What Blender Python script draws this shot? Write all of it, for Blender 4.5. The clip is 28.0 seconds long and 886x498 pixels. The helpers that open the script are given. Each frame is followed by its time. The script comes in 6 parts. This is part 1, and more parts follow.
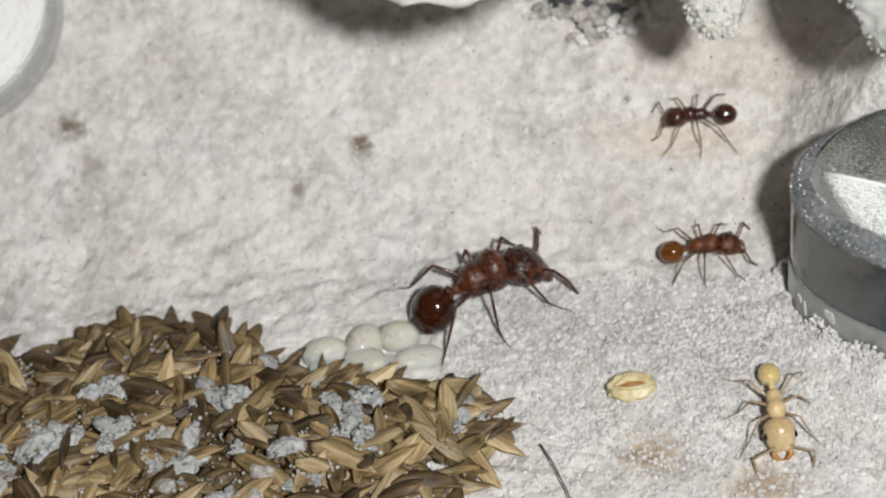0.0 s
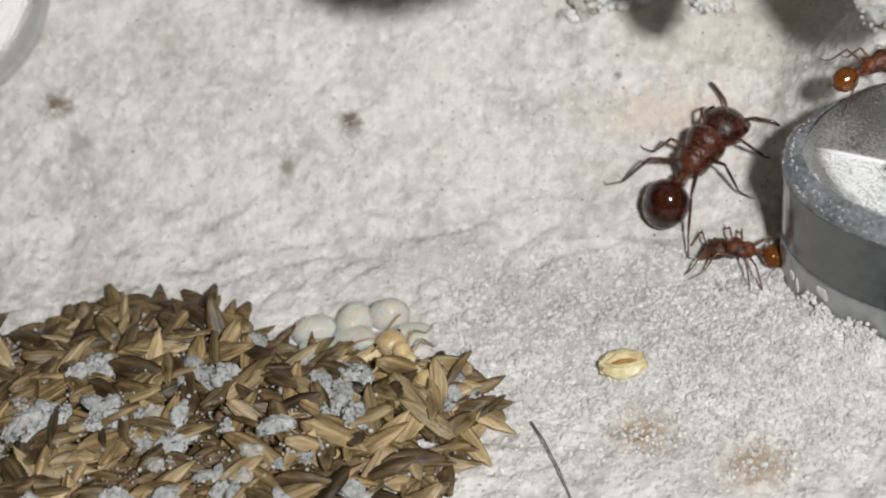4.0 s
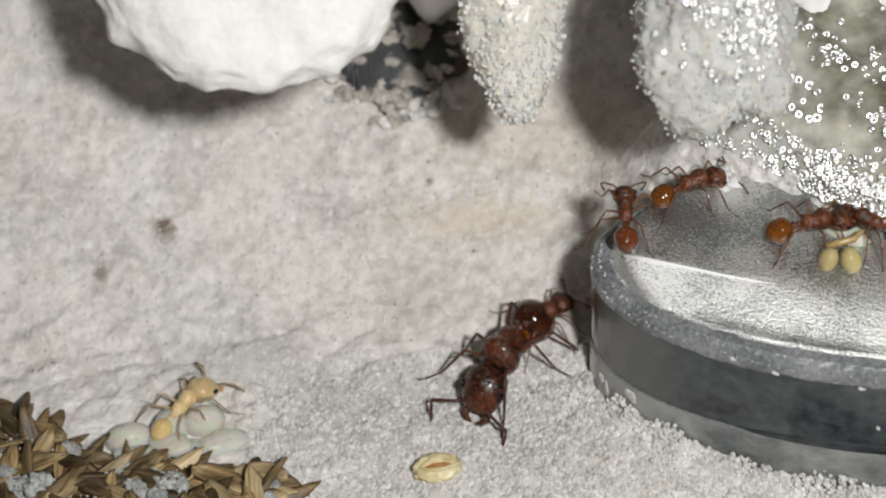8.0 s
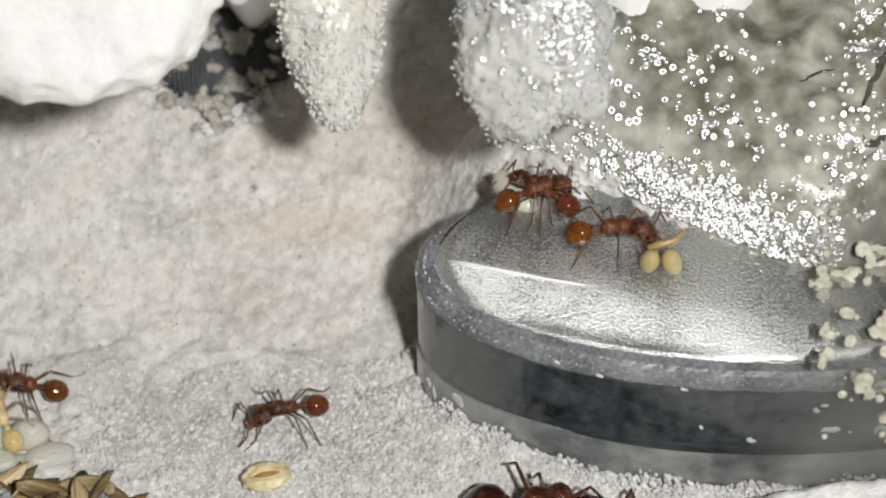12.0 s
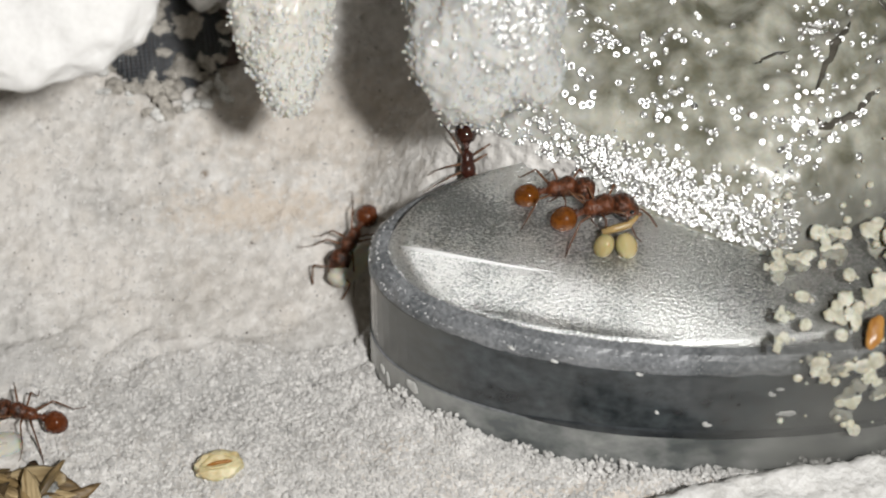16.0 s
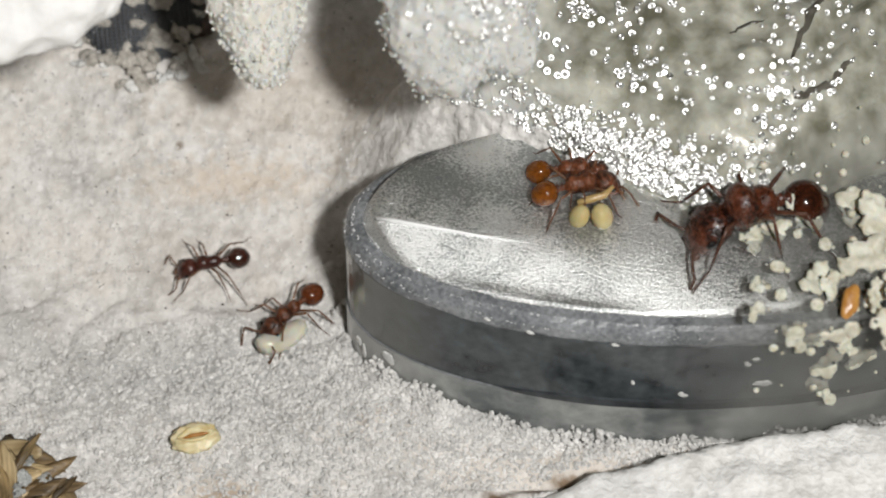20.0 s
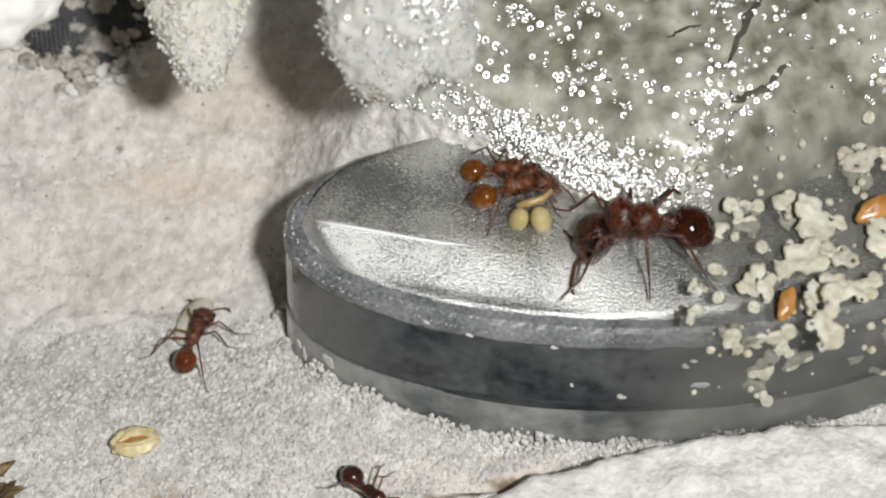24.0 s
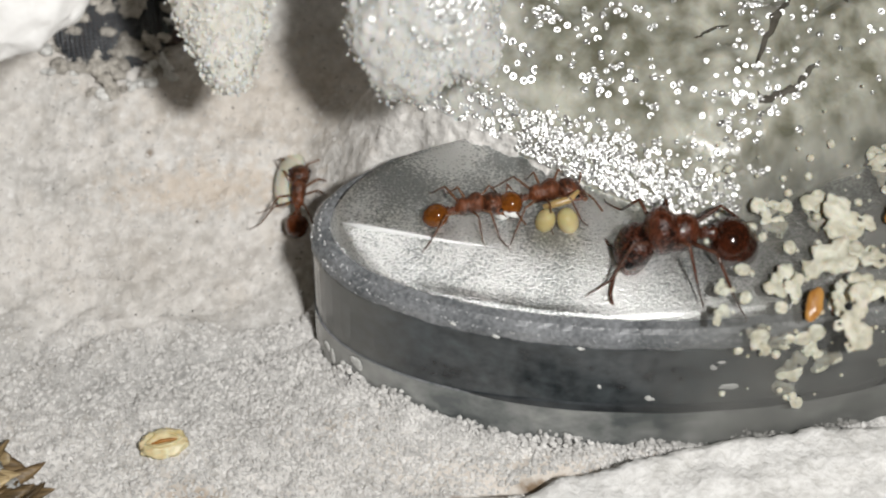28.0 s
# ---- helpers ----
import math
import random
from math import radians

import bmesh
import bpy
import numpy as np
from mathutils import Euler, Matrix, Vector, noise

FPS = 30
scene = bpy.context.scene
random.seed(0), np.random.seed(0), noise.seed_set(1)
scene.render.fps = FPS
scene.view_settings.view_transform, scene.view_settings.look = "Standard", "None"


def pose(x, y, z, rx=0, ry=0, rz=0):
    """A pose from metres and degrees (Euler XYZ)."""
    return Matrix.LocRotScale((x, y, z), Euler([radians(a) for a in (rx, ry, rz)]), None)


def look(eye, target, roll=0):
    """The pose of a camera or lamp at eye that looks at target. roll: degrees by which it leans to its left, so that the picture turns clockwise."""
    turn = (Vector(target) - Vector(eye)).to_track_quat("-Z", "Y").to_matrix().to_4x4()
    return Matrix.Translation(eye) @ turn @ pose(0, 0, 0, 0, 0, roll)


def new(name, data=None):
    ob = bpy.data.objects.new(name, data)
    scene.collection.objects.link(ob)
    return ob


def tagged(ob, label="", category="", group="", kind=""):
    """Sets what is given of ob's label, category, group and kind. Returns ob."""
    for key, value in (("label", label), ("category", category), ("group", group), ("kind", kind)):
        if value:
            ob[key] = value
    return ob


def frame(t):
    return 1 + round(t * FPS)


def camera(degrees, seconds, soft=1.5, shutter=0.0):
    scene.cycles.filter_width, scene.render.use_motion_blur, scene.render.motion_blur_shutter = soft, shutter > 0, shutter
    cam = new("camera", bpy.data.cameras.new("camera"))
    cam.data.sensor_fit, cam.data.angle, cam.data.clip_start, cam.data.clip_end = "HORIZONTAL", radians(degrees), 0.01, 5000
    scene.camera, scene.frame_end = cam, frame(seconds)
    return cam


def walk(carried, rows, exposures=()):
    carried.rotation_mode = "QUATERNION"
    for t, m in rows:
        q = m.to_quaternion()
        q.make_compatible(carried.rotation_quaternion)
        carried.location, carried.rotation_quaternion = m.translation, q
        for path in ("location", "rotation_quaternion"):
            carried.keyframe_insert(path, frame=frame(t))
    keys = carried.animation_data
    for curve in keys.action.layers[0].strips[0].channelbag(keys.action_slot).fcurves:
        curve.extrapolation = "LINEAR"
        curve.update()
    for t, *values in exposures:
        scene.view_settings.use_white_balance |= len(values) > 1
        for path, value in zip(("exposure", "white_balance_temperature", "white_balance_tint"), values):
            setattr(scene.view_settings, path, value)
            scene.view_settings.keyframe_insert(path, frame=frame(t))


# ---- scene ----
cam = camera(24.0, 28.0, soft=2.1)
cam.data.dof.use_dof, cam.data.dof.focus_distance, cam.data.dof.aperture_fstop = True, 0.0835, 60.0     # a macro lens: shallow focus
PATH = [
    (0, pose(-0.00048, -0.06372, 0.06856, 40.846, 6.337, 7.402)),
    (0.5, pose(-0.00066, -0.06365, 0.06864, 40.889, 6.271, 7.264)),
    (1, pose(-0.00065, -0.06362, 0.06832, 40.665, 6.266, 7.298)),
    (1.5, pose(-0.00059, -0.06366, 0.06813, 40.468, 6.289, 7.301)),
    (2, pose(-0.00080, -0.06337, 0.06786, 39.997, 6.153, 7.248)),
    (2.5, pose(-0.00079, -0.06340, 0.06789, 39.995, 6.110, 7.288)),
    (3, pose(-0.00077, -0.06359, 0.06796, 40.147, 6.103, 7.263)),
    (3.5, pose(-0.00071, -0.06361, 0.06796, 40.286, 6.120, 7.198)),
    (5.5, pose(-0.00050, -0.06366, 0.06825, 41.143, 6.170, 7.039)),
    (6, pose(-0.00050, -0.06373, 0.06865, 41.541, 5.953, 6.702)),
    (6.5, pose(-0.00143, -0.06378, 0.06904, 41.506, 4.728, 5.343)),
    (7, pose(-0.00137, -0.06389, 0.06964, 42.065, 3.980, 4.629)),
    (7.5, pose(-0.00106, -0.06370, 0.06941, 42.356, 3.329, 4.092)),
    (8, pose(-0.00068, -0.06351, 0.06928, 42.388, 2.516, 3.380)),
    (8.5, pose(-0.00016, -0.06355, 0.06934, 42.301, 2.364, 3.225)),
    (9, pose(-0.00012, -0.06354, 0.06950, 42.100, 1.793, 2.447)),
    (9.5, pose(0.00003, -0.06323, 0.06949, 42.129, 1.170, 1.575)),
    (10, pose(0.00024, -0.06325, 0.06951, 41.852, 1.063, 1.308)),
    (10.5, pose(-0.00006, -0.06310, 0.06991, 42.136, 0.192, 0.264)),
    (11, pose(0.00000, -0.06290, 0.06986, 42.000, -0.000, -0.000)),
    (11.5, pose(0.00024, -0.06272, 0.06968, 41.832, 0.127, -0.094)),
    (13.5, pose(-0.00100, -0.06284, 0.07078, 42.261, -0.768, -0.869)),
    (14, pose(-0.00036, -0.06287, 0.07045, 42.614, -0.444, -0.558)),
    (14.5, pose(-0.00015, -0.06267, 0.06962, 42.245, -0.565, -0.880)),
    (15, pose(0.00027, -0.06239, 0.06962, 41.792, -0.391, -1.117)),
    (15.5, pose(0.00027, -0.06221, 0.06978, 41.469, -0.532, -1.283)),
    (16, pose(0.00012, -0.06220, 0.06944, 41.360, -0.663, -1.397)),
    (16.5, pose(0.00032, -0.06226, 0.06938, 41.178, -0.628, -1.355)),
    (17, pose(0.00039, -0.06206, 0.06924, 40.951, -0.644, -1.315)),
    (17.5, pose(0.00080, -0.06200, 0.06908, 40.721, -0.435, -1.158)),
    (18, pose(0.00094, -0.06190, 0.06883, 40.579, -0.376, -1.212)),
    (18.5, pose(0.00115, -0.06188, 0.06872, 40.224, -0.310, -1.384)),
    (19, pose(0.00104, -0.06181, 0.06876, 40.318, -0.397, -1.498)),
    (19.5, pose(0.00080, -0.06190, 0.06920, 40.131, -0.603, -1.805)),
    (20, pose(0.00045, -0.06193, 0.06948, 40.413, -0.818, -1.905)),
    (20.5, pose(0.00015, -0.06190, 0.06930, 40.365, -1.071, -1.895)),
    (21, pose(0.00025, -0.06175, 0.06936, 40.211, -1.088, -2.008)),
    (21.5, pose(0.00057, -0.06220, 0.06941, 40.806, -0.984, -1.790)),
    (22, pose(0.00093, -0.06231, 0.06938, 40.623, -1.271, -2.509)),
    (22.5, pose(0.00088, -0.06214, 0.06970, 40.681, -1.581, -2.743)),
    (24.5, pose(0.00051, -0.06215, 0.06953, 40.560, -2.222, -3.121)),
    (25, pose(-0.00017, -0.06239, 0.06925, 40.755, -2.720, -3.389)),
    (25.5, pose(-0.00014, -0.06255, 0.06937, 40.862, -2.682, -3.268)),
    (26, pose(0.00016, -0.06259, 0.06942, 40.981, -2.412, -2.955)),
    (26.5, pose(0.00043, -0.06254, 0.06937, 40.969, -2.167, -2.799)),
    (27, pose(0.00095, -0.06270, 0.06929, 41.043, -1.627, -2.416)),
    (27.5, pose(0.00138, -0.06251, 0.06901, 40.850, -1.115, -2.143)),
    (28, pose(0.00182, -0.06251, 0.06930, 40.921, -0.645, -2.032)),
]
walk(cam, PATH, [(0, 0.05, 6400, 10), (3, 0.05, 6400, 10), (6, -0.02, 6400, 10), (8, -0.13, 6500, 10), (11, -0.06, 6500, 10), (14, -0.08, 6500, 10), (20, -0.05, 6500, 10), (28, -0.05, 6500, 10)])

# ---- light: one small white lamp held over the nest, and a dim room ----
world = bpy.data.worlds.new("room")
scene.world = world
world.use_nodes = True
world.node_tree.nodes["Background"].inputs[0].default_value = (1.0, 0.78, 0.45, 1)
world.node_tree.nodes["Background"].inputs[1].default_value = 0.026
lamp_data = bpy.data.lights.new("lamp", "AREA")
lamp_data.shape, lamp_data.size = "DISK", 0.010
lamp_data.energy, lamp_data.color = 0.191, (1.0, 0.99, 0.965)
lamp = new("lamp", lamp_data)
lamp.matrix_world = look((0.028, -0.090, 0.110), (-0.010, -0.004, 0.003))

MM = 0.001
rnd = random.Random(7)


def P(x, y, z, rx=0, ry=0, rz=0):
    return pose(x * MM, y * MM, z * MM, rx, ry, rz)


# ---- materials ----
def surface(name, dark, light, rough=0.6, grain=3.0, coarse=0.3, bump=0.3, metal=0.0, coat=0.0, spots=None, trans=0.0, sub=0.0,
            spread=0.25, low=0.35, high=0.65, ior=1.45, spec=0.5, stretch=(1, 1, 1), depth=1.0):
    """A two-scale mottled surface; grain and coarse are cycles per millimetre."""
    m = bpy.data.materials.new(name)
    m.use_nodes = True
    nt = m.node_tree
    b = nt.nodes["Principled BSDF"]
    tc = nt.nodes.new("ShaderNodeTexCoord")
    n1 = nt.nodes.new("ShaderNodeTexNoise")
    n1.inputs["Scale"].default_value, n1.inputs["Detail"].default_value = grain / MM, 4
    n2 = nt.nodes.new("ShaderNodeTexNoise")
    n2.inputs["Scale"].default_value, n2.inputs["Detail"].default_value = coarse / MM, 3
    mp = nt.nodes.new("ShaderNodeMapping")
    mp.inputs["Scale"].default_value = stretch
    nt.links.new(tc.outputs["Object"], mp.inputs["Vector"])
    nt.links.new(mp.outputs[0], n1.inputs["Vector"])
    nt.links.new(tc.outputs["Object"], n2.inputs["Vector"])
    mixn = nt.nodes.new("ShaderNodeMix")
    mixn.inputs[0].default_value = 0.5
    nt.links.new(n1.outputs["Fac"], mixn.inputs[2])
    nt.links.new(n2.outputs["Fac"], mixn.inputs[3])
    ramp = nt.nodes.new("ShaderNodeValToRGB")
    ramp.color_ramp.elements[0].position, ramp.color_ramp.elements[1].position = low, high
    ramp.color_ramp.elements[0].color, ramp.color_ramp.elements[1].color = (*dark, 1), (*light, 1)
    nt.links.new(mixn.outputs[0], ramp.inputs[0])
    colour = ramp.outputs[0]
    info = nt.nodes.new("ShaderNodeObjectInfo")
    hsv = nt.nodes.new("ShaderNodeHueSaturation")
    vr = nt.nodes.new("ShaderNodeMapRange")
    vr.inputs[3].default_value, vr.inputs[4].default_value = 1 - spread, 1 + spread
    nt.links.new(info.outputs["Random"], vr.inputs[0])
    nt.links.new(vr.outputs[0], hsv.inputs["Value"])
    nt.links.new(colour, hsv.inputs["Color"])
    nt.links.new(hsv.outputs[0], b.inputs["Base Color"])
    rr = nt.nodes.new("ShaderNodeMapRange")
    rr.inputs[3].default_value, rr.inputs[4].default_value = rough * 0.8, min(1, rough * 1.2)
    nt.links.new(n1.outputs["Fac"], rr.inputs[0])
    nt.links.new(rr.outputs[0], b.inputs["Roughness"])
    bp = nt.nodes.new("ShaderNodeBump")
    bp.inputs["Strength"].default_value, bp.inputs["Distance"].default_value = bump, 0.25 / grain * MM * depth
    nt.links.new(n1.outputs["Fac"], bp.inputs["Height"])
    nt.links.new(bp.outputs[0], b.inputs["Normal"])
    b.inputs["Metallic"].default_value = metal
    b.inputs["Coat Weight"].default_value = coat
    b.inputs["Coat Roughness"].default_value = 0.08
    b.inputs["Transmission Weight"].default_value = trans
    b.inputs["IOR"].default_value = ior
    b.inputs["Specular IOR Level"].default_value = spec
    if sub:
        b.inputs["Subsurface Weight"].default_value = sub
        b.inputs["Subsurface Radius"].default_value = (1.0, 0.6, 0.35)
        b.inputs["Subsurface Scale"].default_value = 0.4 * MM
    return m


def stained_ground():
    """Pale sandy plaster with tan drifts, dark grains, a few brown spots and painted shade."""
    m = surface("plaster_ground", (0.475, 0.46, 0.436), (0.75, 0.73, 0.703), 0.75, 2.0, 0.35, 0.8, spread=0.0, low=0.34, high=0.58, depth=1.9)
    nt = m.node_tree
    b = nt.nodes["Principled BSDF"]
    tc = nt.nodes["Texture Coordinate"]
    colour = b.inputs["Base Color"].links[0].from_socket

    def tint(mask, rgb):
        nonlocal colour
        x = nt.nodes.new("ShaderNodeMix")
        x.data_type = "RGBA"
        nt.links.new(mask, x.inputs[0])
        nt.links.new(colour, x.inputs[6])
        x.inputs[7].default_value = (*rgb, 1)
        colour = x.outputs[2]

    def noise_mask(scale, lo, hi, amount, detail=3):
        n = nt.nodes.new("ShaderNodeTexNoise")
        n.inputs["Scale"].default_value, n.inputs["Detail"].default_value = scale / MM, detail
        nt.links.new(tc.outputs["Object"], n.inputs["Vector"])
        r = nt.nodes.new("ShaderNodeMapRange")
        r.inputs[1].default_value, r.inputs[2].default_value, r.inputs[4].default_value = lo, hi, amount
        nt.links.new(n.outputs["Fac"], r.inputs[0])
        return r.outputs[0]

    def spot(x, y, z, rx, ry, amount):
        mp = nt.nodes.new("ShaderNodeMapping")
        mp.vector_type = "TEXTURE"
        mp.inputs["Location"].default_value = (x * MM, y * MM, z * MM)
        mp.inputs["Scale"].default_value = (rx * MM, ry * MM, 6 * MM)
        nt.links.new(tc.outputs["Object"], mp.inputs["Vector"])
        ln = nt.nodes.new("ShaderNodeVectorMath")
        ln.operation = "LENGTH"
        nt.links.new(mp.outputs[0], ln.inputs[0])
        nz = nt.nodes.new("ShaderNodeTexNoise")
        nz.inputs["Scale"].default_value, nz.inputs["Detail"].default_value = 2.2 / MM, 5
        nt.links.new(tc.outputs["Object"], nz.inputs["Vector"])
        ad = nt.nodes.new("ShaderNodeMath")
        ad.operation = "MULTIPLY_ADD"
        nt.links.new(nz.outputs["Fac"], ad.inputs[0])
        ad.inputs[1].default_value = 1.7
        nt.links.new(ln.outputs["Value"], ad.inputs[2])
        r = nt.nodes.new("ShaderNodeMapRange")
        r.inputs[1].default_value, r.inputs[2].default_value = 1.10, 1.90
        r.inputs[3].default_value, r.inputs[4].default_value = amount, 0.0
        nt.links.new(ad.outputs[0], r.inputs[0])
        return r.outputs[0]

    tint(noise_mask(0.16, 0.48, 0.70, 0.15), (0.66, 0.575, 0.48))
    tint(noise_mask(0.55, 0.52, 0.66, 0.20, 6), (0.60, 0.53, 0.45))
    tint(noise_mask(0.9, 0.58, 0.72, 0.45, 7), (0.38, 0.36, 0.345))
    tint(noise_mask(2.8, 0.56, 0.70, 0.5, 4), (0.88, 0.87, 0.855))
    tint(noise_mask(6.0, 0.70, 0.75, 0.75, 2), (0.16, 0.145, 0.13))
    # greyer sand, with the shade beside the block painted in
    for x, y, z, rx, ry, a in GREYS_AND_SHADE:
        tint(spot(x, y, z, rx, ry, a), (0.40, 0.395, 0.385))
    for x, y, z, rx, ry, a in SPOTS_AND_CRACK:
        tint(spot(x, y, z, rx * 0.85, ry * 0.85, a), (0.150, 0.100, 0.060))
    for x, y, z, rx, ry, a in TANS:
        tint(spot(x, y, z, rx, ry, a * 0.75), (0.58, 0.44, 0.30))
    nt.links.new(colour, b.inputs["Base Color"])
    # sandy relief on top of the fine grain
    v = nt.nodes.new("ShaderNodeTexVoronoi")
    v.inputs["Scale"].default_value = 4.6 / MM
    nt.links.new(tc.outputs["Object"], v.inputs["Vector"])
    bp = nt.nodes.new("ShaderNodeBump")
    bp.invert = True
    bp.inputs["Strength"].default_value, bp.inputs["Distance"].default_value = 0.4, 0.08 * MM
    nt.links.new(v.outputs["Distance"], bp.inputs["Height"])
    nt.links.new(b.inputs["Normal"].links[0].from_node.outputs[0], bp.inputs["Normal"])
    nt.links.new(bp.outputs[0], b.inputs["Normal"])
    return m


SPOTS_AND_CRACK = [(-32.9, -1.9, 3.3, 1.1, 0.9, 0.85), (-19.6, -1.9, 2.7, 0.8, 0.8, 0.9), (-31.6, -3.4, 2.6, 0.9, 0.9, 0.5),
         (-5.9, -15.9, 0.0, 1.6, 1.4, 0.75), (-1.5, -17.3, 0.1, 1.8, 1.4, 0.8), (-22.2, -3.9, 1.9, 0.5, 1.0, 0.6),
         (-27.5, -6.2, 0.6, 1.1, 0.8, 0.35), (-8.0, 0.4, 3.4, 0.3, 0.3, 0.8), (2.0, -0.2, 3.2, 1.4, 0.7, 0.5),
         # the front ledge's shadowed crack, painted as a row of dark spots
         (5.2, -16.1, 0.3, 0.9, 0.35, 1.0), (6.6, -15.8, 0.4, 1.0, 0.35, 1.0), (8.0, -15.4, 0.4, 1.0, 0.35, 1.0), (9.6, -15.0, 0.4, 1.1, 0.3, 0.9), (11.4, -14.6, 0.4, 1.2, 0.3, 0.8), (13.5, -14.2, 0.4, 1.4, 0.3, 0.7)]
# grey sand, and the sand mound's shaded side put into colour
GREYS_AND_SHADE = [(-7.0, -9.7, 0.0, 9.0, 2.8, 0.8), (-2.2, -9.3, 0.3, 6.5, 4.0, 0.85), (-16.0, -7.5, 0.0, 5.0, 1.6, 0.4)]
TANS = [(-5.9, -15.9, 0.0, 2.0, 1.7, 0.6), (-1.5, -17.3, 0.1, 2.1, 1.7, 0.6), (-5.5, -1.1, 2.7, 5.0, 1.2, 0.55), (-14.0, 5.0, 5.5, 6.0, 3.0, 0.15), (-29.0, 1.0, 4.0, 5.0, 3.0, 0.12), (-30.0, -7.5, 0.5, 4.0, 1.5, 0.1),
        (8.0, -14.6, 0.6, 8.0, 1.2, 0.35), (-7.0, -4.0, 1.5, 9.0, 4.0, 0.14), (-3.0, 2.5, 4.0, 8.0, 3.5, 0.35), (0.5, -12.5, 1.0, 4.0, 1.5, 0.3)]

M_GROUND = stained_ground()
M_PLASTER = surface("white_plaster", (0.81, 0.80, 0.785), (0.91, 0.905, 0.895), 0.8, 3.0, 0.3, 0.6, spread=0.02)
M_DEBRIS = surface("grey_debris", (0.30, 0.28, 0.25), (0.56, 0.53, 0.48), 0.65, 4.0, 0.8, 0.6, spread=0.15)
M_CRYSTAL = surface("sugary_crystals", (0.60, 0.575, 0.52), (0.82, 0.80, 0.75), 0.30, 5.0, 0.5, 0.5, spread=0.0, sub=0.35)
M_METAL = surface("brushed_metal", (0.42, 0.44, 0.44), (0.98, 0.99, 0.98), 0.37, 15.0, 0.25, 1.0, metal=1.0, spread=0.0, stretch=(0.6, 1, 1), depth=3.5, low=0.44, high=0.53)
# near-white, for the highlight drawn along the plate's fold
M_HIGHLIGHT = surface("near_white_highlight", (0.94, 0.95, 0.95), (0.98, 0.98, 0.98), 0.45, 9.0, 0.5, 0.2, metal=0.35, spread=0.0)
M_RIM = surface("frosted_grey_acrylic", (0.095, 0.103, 0.11), (0.31, 0.32, 0.335), 0.34, 6.0, 0.45, 0.9, spread=0.0, low=0.38, high=0.66)
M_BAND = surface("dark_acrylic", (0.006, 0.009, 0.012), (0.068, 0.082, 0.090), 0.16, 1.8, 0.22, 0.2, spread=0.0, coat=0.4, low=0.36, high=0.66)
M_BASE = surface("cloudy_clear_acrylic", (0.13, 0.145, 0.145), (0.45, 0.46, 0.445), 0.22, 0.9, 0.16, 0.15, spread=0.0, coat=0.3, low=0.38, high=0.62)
M_SEAM = surface("dark_seam_shade", (0.012, 0.014, 0.016), (0.055, 0.062, 0.068), 0.22, 2.0, 0.3, 0.2, spread=0.0)


def lit_end(m, rgb, x0, x1, wobble):
    """Paints the pale light showing through the plastic towards the block's rounded end."""
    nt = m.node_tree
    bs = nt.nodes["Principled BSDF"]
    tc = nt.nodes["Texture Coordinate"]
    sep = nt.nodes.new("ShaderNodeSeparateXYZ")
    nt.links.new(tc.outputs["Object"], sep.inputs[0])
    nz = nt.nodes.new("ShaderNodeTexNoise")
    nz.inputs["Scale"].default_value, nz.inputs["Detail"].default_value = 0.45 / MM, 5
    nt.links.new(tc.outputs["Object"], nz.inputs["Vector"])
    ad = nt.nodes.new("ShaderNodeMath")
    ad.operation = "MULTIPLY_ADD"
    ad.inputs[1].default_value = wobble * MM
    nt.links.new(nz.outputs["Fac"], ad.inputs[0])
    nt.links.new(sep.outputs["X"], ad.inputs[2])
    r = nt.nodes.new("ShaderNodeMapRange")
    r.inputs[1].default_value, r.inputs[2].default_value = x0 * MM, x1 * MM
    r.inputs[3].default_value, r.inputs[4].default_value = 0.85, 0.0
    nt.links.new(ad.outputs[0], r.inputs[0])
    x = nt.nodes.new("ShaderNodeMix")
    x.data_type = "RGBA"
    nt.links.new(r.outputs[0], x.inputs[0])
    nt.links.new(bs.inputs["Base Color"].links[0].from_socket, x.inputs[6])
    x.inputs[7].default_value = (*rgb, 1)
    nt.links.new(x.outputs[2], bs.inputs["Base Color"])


lit_end(M_BAND, (0.155, 0.155, 0.142), -12.8, -8.5, 2.5)
lit_end(M_BASE, (0.38, 0.38, 0.36), -12.0, -8.0, 3.0)
for cloudy, weight in ((M_BAND, 0.3), (M_BASE, 0.7)):      # light travels a long way through the plastic
    shader = cloudy.node_tree.nodes["Principled BSDF"]
    shader.inputs["Subsurface Weight"].default_value = weight
    shader.inputs["Subsurface Radius"].default_value = (1.0, 1.0, 0.95)
    shader.inputs["Subsurface Scale"].default_value = 2.5 * MM
M_GEL = surface("wet_grey_gel", (0.165, 0.162, 0.118), (0.56, 0.555, 0.48), 0.30, 0.9, 0.36, 0.5, spread=0.0, coat=0.35, low=0.38, high=0.61, sub=0.3)
gn = M_GEL.node_tree
gb = gn.nodes["Principled BSDF"]
gsep = gn.nodes.new("ShaderNodeSeparateXYZ")
gn.links.new(gn.nodes["Texture Coordinate"].outputs["Object"], gsep.inputs[0])
gnoise = gn.nodes.new("ShaderNodeTexNoise")
gnoise.inputs["Scale"].default_value = 0.8 / MM
gn.links.new(gn.nodes["Texture Coordinate"].outputs["Object"], gnoise.inputs["Vector"])
gadd = gn.nodes.new("ShaderNodeMath")
gadd.operation = "MULTIPLY_ADD"
gn.links.new(gnoise.outputs["Fac"], gadd.inputs[0])
gadd.inputs[1].default_value = 6 * MM
gn.links.new(gsep.outputs["X"], gadd.inputs[2])
gmap = gn.nodes.new("ShaderNodeMapRange")          # crusty white where the mound is dry
